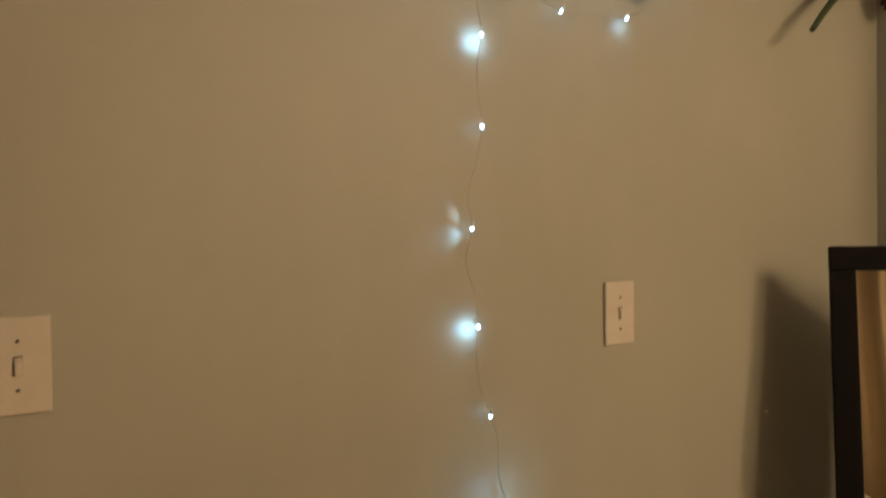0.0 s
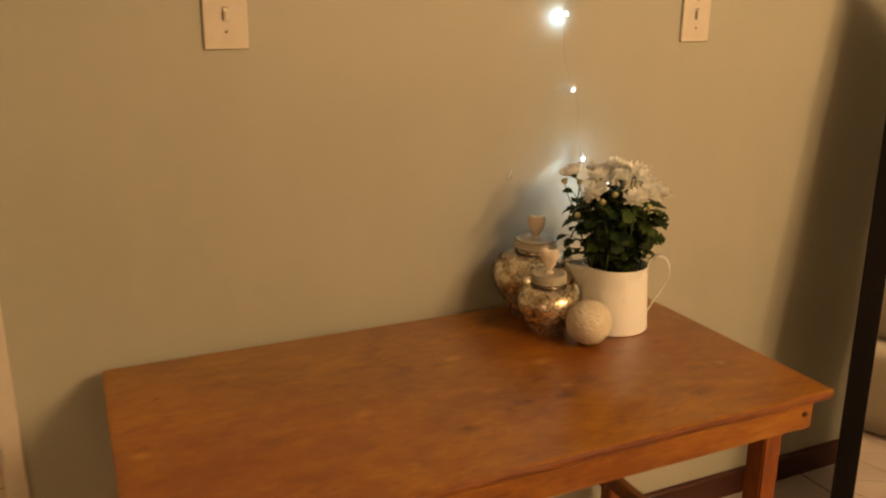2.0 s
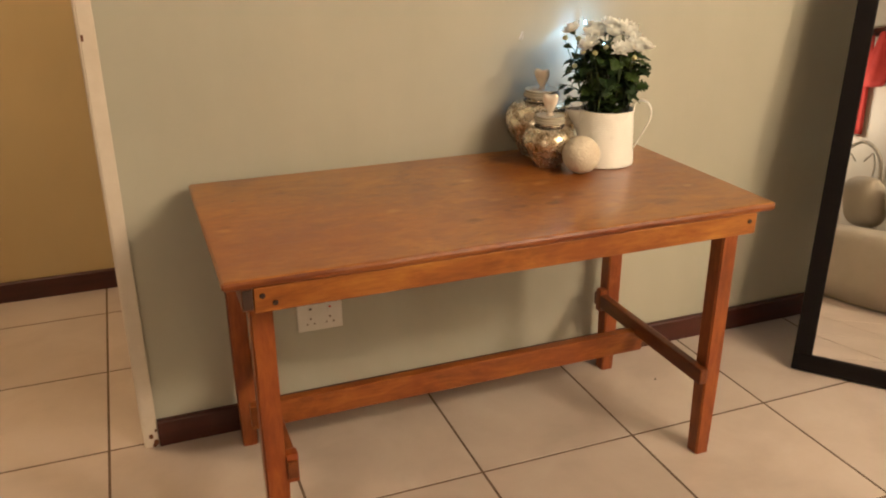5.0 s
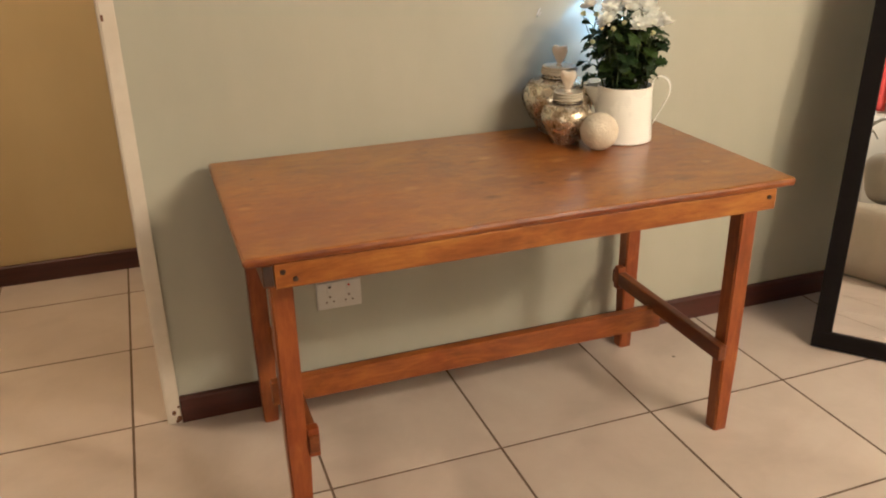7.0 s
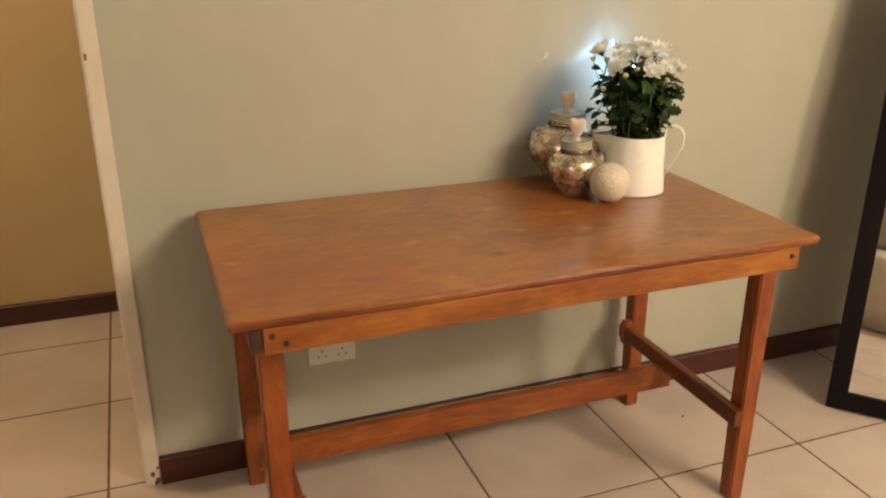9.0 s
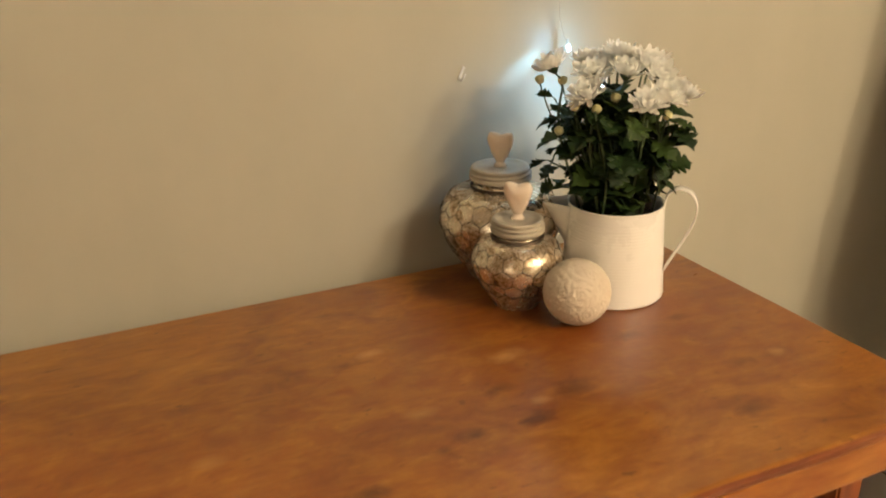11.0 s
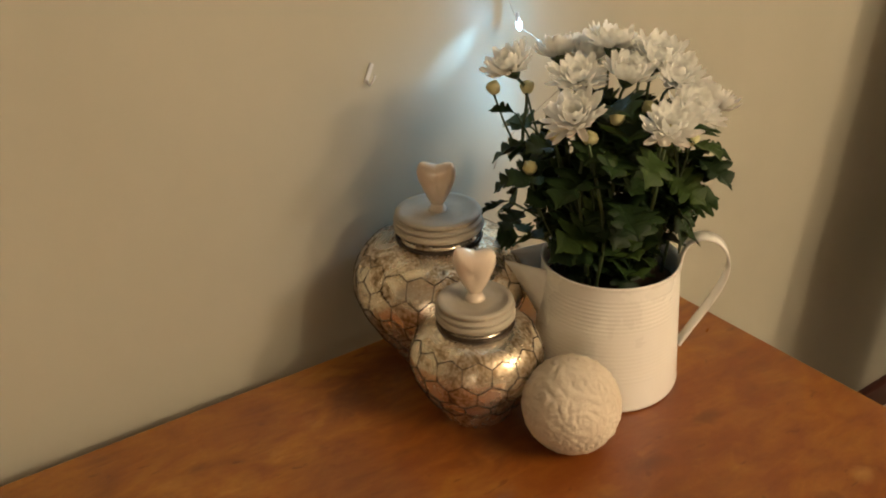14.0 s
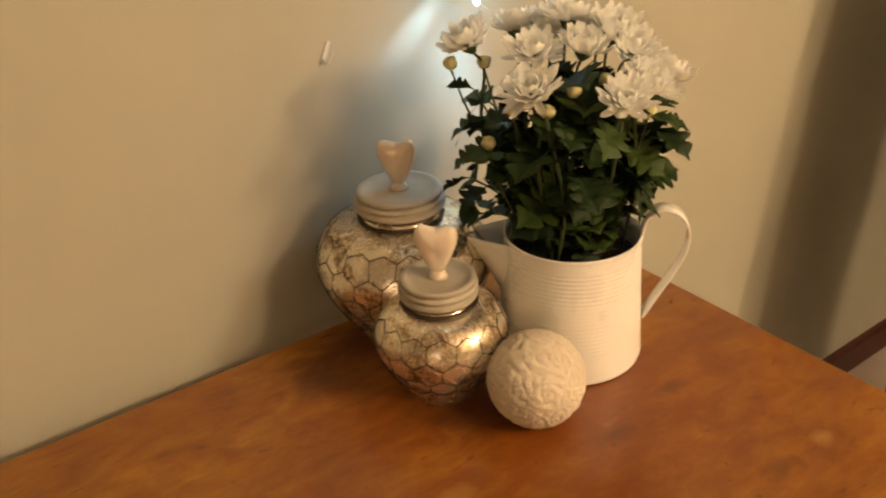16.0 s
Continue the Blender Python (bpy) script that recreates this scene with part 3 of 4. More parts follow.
for v in crumb.verts:
    v.co = (0.0042 * v.co.x * (1 + 0.4 * noise.noise(v.co * 2)), 0.0028 * v.co.y, 0.0014 * (v.co.z + 1) * (1 + 0.3 * noise.noise(v.co * 3)))
tagged(obj("crumb", crumb, M_SOIL, True), "small dark crumb lying on the floor tile", "crumb").matrix_world = pose(1.156, -0.187, 0)
hook = thing("wall_hook", pose(0.806, 0, 0.918, 0, 25, 0), "small clear plastic hook stuck on the wall", "hook")
part("hook_base", box_bm(-0.0022, 0.0022, -0.0018, 0, -0.009, 0.011, 0.0006), M_CLEAR, hook)
part("hook_arm", tube_bm(smooth_path([(0, -0.0015, -0.006), (0.001, -0.007, -0.009), (0.0015, -0.010, -0.004), (0.0015, -0.0105, 0.002)], 5), 0.0011), M_CLEAR, hook, smooth=True)

# ---- mercury glass jars ----
def profile_points(ctrl, steps=7):
    return [(max(p.x, 0.0), p.y) for p in smooth_path([(r, z, 0) for r, z in ctrl], steps)]


def heart_bm(w, h, depth):
    """A plump heart with a shallow notch, standing on its tip in the xz plane."""
    half = smooth_path([(0.20, 0, 0.0), (0.46, 0, 0.16), (0.75, 0, 0.42), (0.96, 0, 0.66), (0.97, 0, 0.83), (0.82, 0, 0.96), (0.55, 0, 0.98), (0.25, 0, 0.95), (0.0, 0, 0.915)], 4)
    outline = [(p[0], p[2]) for p in half] + [(-p[0], p[2]) for p in half[-2::-1]]
    bm = bmesh.new()

    def full(x, z):
        return max(0.0, 0.985 - z) if z > 0.87 and abs(x) < 0.62 else 0.0

    n, layers = len(outline), 8
    rings = []
    for q in range(-layers, layers + 1):
        a = q / layers * math.pi / 2 * 0.99
        u, k = math.sin(a), math.cos(a) ** 0.6
        rings.append([bm.verts.new((x * k * w / 2, u * depth / 2 * (0.75 + 0.25 * z), h * (0.55 + (z + min(1.0, 3 * (1 - k)) * full(x, z) - 0.55) * k) + h * 0.04)) for x, z in outline])
    for p, q in zip(rings, rings[1:]):
        for i in range(n):
            bm.faces.new((p[i], p[(i + 1) % n], q[(i + 1) % n], q[i]))
    bm.faces.new(rings[0][::-1])
    bm.faces.new(rings[-1])
    bmesh.ops.recalc_face_normals(bm, faces=bm.faces[:])
    return bm


def wire_bm(profile, cell, z_low, z_high, rng):
    """Hexagonal netting laid over a body of revolution."""
    zs = [z for _, z in profile]
    rs = [r for r, _ in profile]
    arc = [0.0]
    for (r0, z0), (r1, z1) in zip(profile, profile[1:]):
        arc.append(arc[-1] + math.hypot(r1 - r0, z1 - z0))
    i0 = min(k for k, z in enumerate(zs) if z >= z_low)
    i1 = max(k for k, z in enumerate(zs) if z <= z_high)
    a0, a1 = arc[i0], arc[i1]
    count = max(8, round(2 * math.pi * max(rs) / cell))
    rows = max(3, round((a1 - a0) / (cell * 0.86)))
    def at(u, v):
        s = a0 + (a1 - a0) * v
        r, z = float(np.interp(s, arc, rs)), float(np.interp(s, arc, zs))
        a = 2 * math.pi * u / count
        return Vector(((r + 0.0006) * math.cos(a), (r + 0.0006) * math.sin(a), z))
    bm = bmesh.new()
    jog = {}
    def node(row, k, up):
        key = (row, k % count, up)
        if key not in jog:
            jog[key] = (rng.uniform(-0.07, 0.07), rng.uniform(-0.07, 0.07) / rows)
        du, dv = jog[key]
        u = k + (0.5 if row % 2 else 0.0) + (0.0 if up else 0.5)
        v = (row + (0.33 if up else 0.0)) / rows
        return u + du, min(max(v + dv, 0), 1)
    for row in range(rows):
        for k in range(count):
            top, left, right = node(row, k, True), node(row, k - 1, False), node(row, k, False)
            for q in (left, right):
                q = (q[0] + (-count if q[0] - top[0] > count / 2 else count if top[0] - q[0] > count / 2 else 0), q[1])
                tube_into(bm, [at(top[0] + (q[0] - top[0]) * f, top[1] + (q[1] - top[1]) * f) for f in (0, 0.5, 1)], 0.00044, 4)
            if row + 1 < rows:
                u2 = k - (0 if row % 2 == 0 else -1)
                below = node(row + 1, u2 - 1 if row % 2 == 0 else u2 - 1, False)
                q = (below[0] + (-count if below[0] - top[0] > count / 2 else count if top[0] - below[0] > count / 2 else 0), below[1])
                tube_into(bm, [at(top[0] + (q[0] - top[0]) * f, top[1] + (q[1] - top[1]) * f) for f in (0, 1)], 0.00044, 4)
    return bm


def jar(where, rz, r, h, lid_r, lid_h, heart_w, label, seed):
    """r, h: the body's radius and height to the neck's rim."""
    j = thing("jar", pose(*where, 0, 0, rz), label, "jar", "mercury glass jars")
    ctrl = [(0.0, 0.001), (r * 0.46, 0.0), (r * 0.55, h * 0.04), (r * 0.78, h * 0.26), (r * 0.95, h * 0.46), (r, h * 0.61), (r * 0.93, h * 0.76), (r * 0.76, h * 0.87), (lid_r * 0.86, h * 0.925), (lid_r * 0.85, h)]
    prof = profile_points(ctrl)
    part("body", lathe_bm(prof, 72), M_MERCURY, j, "speckled silver mercury glass", True)
    part("wire_netting", wire_bm(prof, 0.016 + r * 0.14, h * 0.22, h * 0.90, random.Random(seed)), M_WIRE, j, "dark hexagonal chicken wire", True)
    part("neck_ring", lathe_bm([(lid_r * 0.93 + 0.0022 * math.cos(a), h * 0.925 + 0.0022 * math.sin(a)) for a in (2 * math.pi * k / 10 for k in range(11))], 48), M_WIRE, j, "dark twisted wire round the neck", True)
    z = h - 0.001
    lid = [(0, z), (lid_r * 0.98, z), (lid_r, z + 0.001), (lid_r * 1.01, z + lid_h * 0.22), (lid_r * 0.985, z + lid_h * 0.32), (lid_r * 0.86, z + lid_h * 0.36), (lid_r * 0.98, z + lid_h * 0.42), (lid_r, z + lid_h * 0.56), (lid_r * 0.97, z + lid_h * 0.64), (lid_r * 0.82, z + lid_h * 0.69), (lid_r * 0.94, z + lid_h * 0.74), (lid_r * 0.95, z + lid_h * 0.93), (lid_r * 0.92, z + lid_h), (lid_r * 0.80, z + lid_h), (lid_r * 0.78, z + lid_h * 0.95), (lid_r * 0.5, z + lid_h * 0.96), (0, z + lid_h * 0.97)]
    lid_ob = part("lid", lathe_bm(lid, 56), M_LID, j, "grey washed ridged lid", True)
    bm = heart_bm(heart_w * 0.90, heart_w * 1.08, heart_w * 0.46)
    bmesh.ops.translate(bm, verts=bm.verts[:], vec=(0, 0, z + lid_h * 0.96 + heart_w * 0.05))
    part("heart_knob", bm, M_HEART, lid_ob, "glossy ivory heart knob", True)
    foot = lathe_bm([(0, z + lid_h * 0.95), (heart_w * 0.22, z + lid_h * 0.95), (heart_w * 0.20, z + lid_h * 0.96 + heart_w * 0.06), (heart_w * 0.15, z + lid_h * 0.96 + heart_w * 0.14), (0, z + lid_h * 0.96 + heart_w * 0.16)], 20)
    part("knob_foot", foot, M_HEART, lid_ob, "ivory foot of the knob", True)
    return j


jar((0.822, -0.088, TOP), -42, 0.085, 0.1395, 0.0425, 0.0175, 0.041, "large silver mercury glass jar with chicken wire", 5)
jar((0.794, -0.186, TOP), -40, 0.0595, 0.1005, 0.0345, 0.0170, 0.0415, "small silver mercury glass jar with chicken wire", 8)

# ---- carved ball ----
def carved_ball_bm(r):
    """A sphere cut all over with swirling rosettes."""
    bm = bmesh.new()
    bmesh.ops.create_icosphere(bm, subdivisions=6, radius=1.0)
    rng = random.Random(4)
    centres = []
    for k in range(22):
        z = 1 - 2 * (k + 0.5) / 22
        a = k * 2.39996 + rng.uniform(-0.2, 0.2)
        centres.append((Vector((math.sqrt(1 - z * z) * math.cos(a), math.sqrt(1 - z * z) * math.sin(a), z)), rng.uniform(0, 6), rng.choice((-1, 1)), rng.uniform(0.32, 0.46)))
    for v in bm.verts:
        d = v.co.normalized()
        c, ph, sg, rad = max(centres, key=lambda q: d.dot(q[0]))
        ang = math.acos(min(1.0, d.dot(c)))
        e1 = c.orthogonal().normalized()
        e2 = c.cross(e1)
        th = math.atan2(d.dot(e2), d.dot(e1))
        f = ang / rad
        spiral = math.sin(sg * th + ph + 10.0 * math.sqrt(f + 0.05) + 1.2 * noise.noise(d * 6))
        petal = math.sin(4 * th + 5 * f + ph)
        cut = math.exp(-((spiral / 0.42) ** 2)) * max(0.3, 1.2 - f) + 0.7 * math.exp(-((petal / 0.3) ** 2)) * min(1, f) * 0.8
        hgt = -0.036 * cut + 0.020 * noise.noise(d * 7) + 0.012 * noise.noise(d * 22)
        v.co = d * r * (1 + hgt)
    low = min(v.co.z for v in bm.verts)
    bmesh.ops.translate(bm, verts=bm.verts[:], vec=(0, 0, -low))
    return bm


ball = tagged(obj("decorative_ball", carved_ball_bm(0.0415), M_PLASTER, True), "cream plaster ball carved with swirling roses", "ornament")
ball.matrix_world = Matrix.Translation((0.829, -0.273, TOP))

# ---- enamel jug: its own x axis runs from the spout to the handle ----
JUG = (0.925, -0.212, TOP)
jug = thing("jug", pose(*JUG, 0, 0, -45), "cream enamel jug with ribbed sides, used as a planter", "jug")


def jug_profile():
    out = [(0.0, 0.0015), (0.064, 0.0), (0.0675, 0.0015), (0.0685, 0.005)]
    h, rb, rt = 0.126, 0.0685, 0.061
    z = 0.006
    while z < h - 0.004:
        f = z / h
        r = rb + (rt - rb) * f
        rib = 0.0
        for lo, hi, deep in ((0.030, 0.062, 0.00016), (0.062, 0.082, 0.00007), (0.082, 0.114, 0.00024)):
            if lo < z < hi:
                rib = deep * math.sin(2 * math.pi * z / 0.004)
        out.append((r + rib, z))
        z += 0.0008
    out += [(rt + 0.0004, h - 0.002), (rt + 0.0012, h - 0.0005), (rt + 0.0004, h + 0.0008), (rt - 0.0012, h), (rt - 0.002, h - 0.004), (rb - 0.003, 0.02), (rb - 0.005, 0.004), (0.0, 0.004)]
    return out


part("body", lathe_bm(jug_profile(), 72), M_WHITE, jug, "ribbed cream enamel body", True)


def spout_bm():
    """A pointed lip: rings that narrow from the jug's side out to the tip, open above."""
    bm = bmesh.new()
    n, rings = 16, []
    for s in range(9):
        f = s / 8
        base = Vector((-0.058 - 0.0 * f, 0, 0))
        tip = Vector((-0.102, 0, 0.118))
        ring = []
        for k in range(n + 1):
            a = math.pi * k / n
            wide = 0.026 * (1 - f) ** 0.85 + 0.0025
            y = -wide * math.cos(a)
            drop = math.sin(a)
            top_z = 0.122 - 0.004 * f
            low_z = 0.048 + (0.112 - 0.048) * f ** 0.8
            x = -0.052 + (tip.x + 0.052) * f * (0.35 + 0.65 * (1 - drop * 0.25)) - 0.006 * drop * (1 - f)
            ring.append(bm.verts.new((x, y, top_z + (low_z - top_z) * drop)))
        rings.append(ring)
    for a, b in zip(rings, rings[1:]):
        for k in range(n):
            bm.faces.new((a[k], a[k + 1], b[k + 1], b[k]))
    bmesh.ops.recalc_face_normals(bm, faces=bm.faces[:])
    bmesh.ops.solidify(bm, geom=bm.faces[:], thickness=0.0012)
    return bm


part("spout", spout_bm(), M_WHITE, jug, "pointed pouring spout", True)


def strap_bm(points, width, thick):
    bm = bmesh.new()
    pts = [Vector(p) for p in points]
    rows = []
    for i, p in enumerate(pts):
        d = (pts[min(i + 1, len(pts) - 1)] - pts[max(i - 1, 0)]).normalized()
        nrm = Vector((d.z, 0, -d.x))
        rows.append([bm.verts.new(p + Vector((0, sy * width / 2, 0)) + nrm * sn * thick / 2) for sy, sn in ((-1, -1), (1, -1), (1, 0.4), (0.85, 1), (-0.85, 1), (-1, 0.4))])
    for a, b in zip(rows, rows[1:]):
        for k in range(6):
            bm.faces.new((a[k], a[(k + 1) % 6], b[(k + 1) % 6], b[k]))
    bm.faces.new(rows[0][::-1])
    bm.faces.new(rows[-1])
    bmesh.ops.recalc_face_normals(bm, faces=bm.faces[:])
    return bm


part("handle", strap_bm(smooth_path([(0.0605, 0, 0.118), (0.064, 0, 0.140), (0.076, 0, 0.150), (0.092, 0, 0.146), (0.101, 0, 0.130), (0.099, 0, 0.108), (0.088, 0, 0.082), (0.075, 0, 0.056), (0.0672, 0, 0.040)], 6), 0.017, 0.0022), M_WHITE, jug, "curved strap handle", True)

# ---- chrysanthemum ----
plant = thing("chrysanthemum", pose(JUG[0], JUG[1], TOP + 0.0045), "white potted chrysanthemum in full bloom in the jug", "plant")
soil = lathe_bm([(0, 0.0), (0.055, 0.0), (0.0585, 0.05), (0.0565, 0.100), (0.045, 0.106), (0.02, 0.110), (0, 0.109)], 40)
for v in soil.verts:
    if v.co.z > 0.09:
        v.co.z += 0.004 * noise.noise(v.co * 70)
part("soil", soil, M_SOIL, plant, "dark potting soil", True)
RNG = random.Random(21)


def petal_flower_bm(rng, r, layers, cup):
    """Rings of narrow, channelled petals, cupped towards the middle, round a small centre."""
    bm = bmesh.new()
    for L in range(layers):
        f = L / (layers - 1)
        length = r * (1.0 - 0.50 * f)
        rise = math.radians(cup + 42 * f)
        count = round(24 - 10 * f)
        for k in range(count):
            a = 2 * math.pi * (k + 0.5 * (L % 2)) / count + rng.uniform(-0.13, 0.13)
            e = rise + rng.uniform(-0.20, 0.20)
            ln = length * rng.uniform(0.82, 1.12)
            w = r * 0.130 * rng.uniform(0.85, 1.2)
            out, side = Vector((math.cos(a), math.sin(a), 0)), Vector((-math.sin(a), math.cos(a), 0))
            base = Vector((0, 0, 0.0008 * L)) + out * r * 0.06
            curl = rng.uniform(0.1, 0.45)
            row = []
            for s, wf in ((0.0, 0.4), (0.3, 0.8), (0.6, 1.0), (0.85, 0.85), (0.96, 0.5), (1.0, 0.15)):
                bend = (e + curl * s * s - 0.1) * (0.55 + 0.45 * s)
                c = base + out * ln * s * math.cos(bend) + Vector((0, 0, ln * s * math.sin(bend)))
                lift = (Vector((0, 0, 1)) * math.cos(bend) - out * math.sin(bend)) * w * 0.55 * wf
                row.append([bm.verts.new(c - side * w * wf + lift), bm.verts.new(c), bm.verts.new(c + side * w * wf + lift)])
            for p, q in zip(row, row[1:]):
                bm.faces.new((p[0], p[1], q[1], q[0]))
                bm.faces.new((p[1], p[2], q[2], q[1]))
    return bm


def calyx_bm(r):
    return lathe_bm([(0, -r * 0.34), (r * 0.10, -r * 0.33), (r * 0.24, -r * 0.14), (r * 0.30, 0.0), (r * 0.16, 0.004), (0, 0.004)], 14)


def centre_bm(r):
    bm = bmesh.new()
    bmesh.ops.create_icosphere(bm, subdivisions=2, radius=r)
    for v in bm.verts:
        v.co = v.co * (1 + 0.12 * noise.noise(v.co * 900))
        v.co.z = v.co.z * 0.6
    return bm


FLOWERS = [mesh_of("flower", petal_flower_bm(random.Random(s), 0.0255, 4, cup), M_PETAL, True) for s, cup in ((1, 18), (2, 27), (3, 10))]
CALYX = mesh_of("calyx", calyx_bm(0.027), M_STEM, True)
CENTRE = mesh_of("centre", centre_bm(0.0030), M_CENTRE, True)


def child(name, mesh, m, parent, label=""):
    ob = new(name, mesh)
    ob.parent = parent
    ob.matrix_local = m
    return tagged(ob, label)


heads = [(-0.063, 0.063, 0.294), (-0.006, 0.07, 0.293), (-0.039, 0.011, 0.291), (0.015, 0.027, 0.305), (-0.004, -0.01, 0.291), (-0.065, -0.019, 0.272), (0.029, -0.029, 0.288), (0.055, -0.041, 0.264), (-0.013, -0.065, 0.264), (0.021, -0.056, 0.268), (0.016, 0.055, 0.289), (0.044, 0.019, 0.291), (0.034, -0.006, 0.297)]
for n, (x, y, z) in enumerate(heads):
    tilt = Vector((x * 5.0 + RNG.uniform(-0.18, 0.18) - 0.10, y * 5.0 + RNG.uniform(-0.18, 0.18) - 0.24, 1)).normalized()
    turn = tilt.to_track_quat("Z", "X").to_matrix().to_4x4()
    m = Matrix.Translation((x, y, z - 0.0045)) @ turn @ pose(0, 0, 0, 0, 0, RNG.uniform(0, 360)) @ Matrix.Scale(RNG.uniform(0.92, 1.08), 4)
    f = child("flower", FLOWERS[n % 3], m, plant, "open white chrysanthemum flower")
    child("calyx", CALYX, Matrix.Identity(4), f, "green calyx")
    child("centre", CENTRE, Matrix.Translation((0, 0, 0.0045)), f, "yellow-green centre")
    neck = Vector((x, y, z - 0.0045)) - tilt * 0.008
    root = Vector((x * 0.42 + RNG.uniform(-0.01, 0.01), y * 0.42 + RNG.uniform(-0.01, 0.01), 0.10))
    mid = root.lerp(neck, 0.55) + Vector((x * 0.12, y * 0.12, 0.01))
    part("stem", tube_bm(smooth_path([root, mid, neck - tilt * 0.02, neck], 5), [0.0019 - 0.0007 * k / 15 for k in range(16)], 6), M_STEM, plant, smooth=True)
buds = [(-0.074, 0.074, 0.278), (-0.048, 0.062, 0.276), (-0.077, 0.021, 0.223), (-0.07, -0.001, 0.257), (-0.054, -0.024, 0.256), (-0.03, -0.027, 0.268), (0.002, -0.03, 0.27), (0.026, -0.055, 0.246)]
for x, y, z in buds:
    bm = lathe_bm([(0, -0.006), (0.0035, -0.005), (0.0058, 0.0), (0.0050, 0.004), (0.0025, 0.0052), (0.0018, 0.0044), (0, 0.004)], 14)
    for v in bm.verts:
        a = math.atan2(v.co.y, v.co.x)
        v.co.x, v.co.y = v.co.x * (1 + 0.1 * math.cos(7 * a)), v.co.y * (1 + 0.1 * math.cos(7 * a))
    bud = part("bud", bm, M_BUD, plant, "closed pale yellow bud", True)
    bud.matrix_local = Matrix.Translation((x, y, z - 0.0045)) @ pose(0, 0, 0, RNG.uniform(-25, 25), RNG.uniform(-25, 25), 0)
    part("stem", tube_bm(smooth_path([(x * 0.55, y * 0.55, z - 0.10), (x * 0.85, y * 0.85, z - 0.05), (x, y, z - 0.010)], 5), 0.0010, 5), M_STEM, plant, smooth=True)


def leaf_bm(rng, length, width):
    """A deeply lobed chrysanthemum leaf along +x: three toothed lobes a side and one at the tip, bent along the midrib."""
    bm = bmesh.new()
    n, stalk = 44, 0.16
    skew = rng.uniform(-0.03, 0.03)

    def height(x, y):
        return -0.34 * x * x / length + 0.34 * abs(y) + 0.0015 * math.sin(210 * x + 150 * y)

    rib, edges = [], {-1: [], 1: []}
    for i in range(n + 1):
        s = i / n
        x = length * s
        rib.append(bm.verts.new((x, length * skew * s * s, height(x, 0) - 0.0008)))
        for side in (-1, 1):
            if s < stalk:
                w, lean = 0.03, 0.0
            else:
                q = (s - stalk) / (1 - stalk)
                env = math.sin(math.pi * min(1, 0.12 + 0.90 * q ** 0.8)) ** 0.7
                u = (3.3 * q + 0.06 * side) % 1.0
                lobe = 0.40 + 0.60 * max(0.0, math.sin(math.pi * u)) ** 0.65
                tooth = 1 + 0.16 * (abs(((q * 14 + rng.uniform(-0.05, 0.05)) % 1) - 0.5) * 2 - 0.5)
                w, lean = 0.5 * env * lobe * tooth, 0.21 * lobe * env * (1 - 0.6 * q)
            y = side * max(w, 0.02) * width
            ex = x + lean * length
            edges[side].append((bm.verts.new((ex * 0.5 + x * 0.5, y * 0.55, height(x, y * 0.55) + 0.0007)), bm.verts.new((ex, y + length * skew * s * s, height(ex, y)))))
    for side in (-1, 1):
        for i in range(n):
            (m0, e0), (m1, e1) = edges[side][i], edges[side][i + 1]
            for f in ((rib[i], rib[i + 1], m1, m0), (m0, m1, e1, e0)):
                bm.faces.new(f if side > 0 else f[::-1])
    return bm


LEAVES = [mesh_of("leaf", leaf_bm(random.Random(s), ln, wd), M_LEAF, True) for s, ln, wd in ((1, 0.047, 0.047), (2, 0.042, 0.040), (3, 0.052, 0.046), (4, 0.034, 0.034), (5, 0.045, 0.050))]
made = 0
while made < 190:
    a = RNG.uniform(0, 2 * math.pi)
    z = 0.106 + 0.160 * RNG.random() ** 0.9
    f = (z - 0.106) / 0.160
    edge = 0.050 + 0.036 * min(1, f * 1.6) - 0.030 * max(0.0, f - 0.8) / 0.2
    r = max(edge * math.sqrt(RNG.uniform(0.10, 1.0)) - 0.030, 0.004)
    pitch = RNG.uniform(-0.75, 0.55)
    turn = Euler((RNG.uniform(-0.7, 0.7), -pitch, a + RNG.uniform(-0.6, 0.6))).to_matrix().to_4x4()
    m = Matrix.Translation((r * math.cos(a), r * math.sin(a), z)) @ turn @ Matrix.Scale(RNG.uniform(0.70, 1.08), 4)
    tip = m @ Vector((0.046, 0, -0.014))
    if tip.x * 0.707 - tip.y * 0.707 > 0.079 or tip.z < 0.136 and math.hypot(tip.x, tip.y) > 0.046:
        continue
    child("leaf", RNG.choice(LEAVES), m, plant)
    made += 1

for k in range(46):
    a = 2 * math.pi * k / 46 + RNG.uniform(-0.2, 0.2)
    r = RNG.uniform(0.006, 0.020)
    turn = Euler((RNG.uniform(-0.8, 0.8), -RNG.uniform(-0.05, 0.75), a)).to_matrix().to_4x4()
    child("leaf", RNG.choice(LEAVES), Matrix.Translation((r * math.cos(a), r * math.sin(a), RNG.uniform(0.118, 0.148))) @ turn @ Matrix.Scale(RNG.uniform(0.6, 0.78), 4), plant)


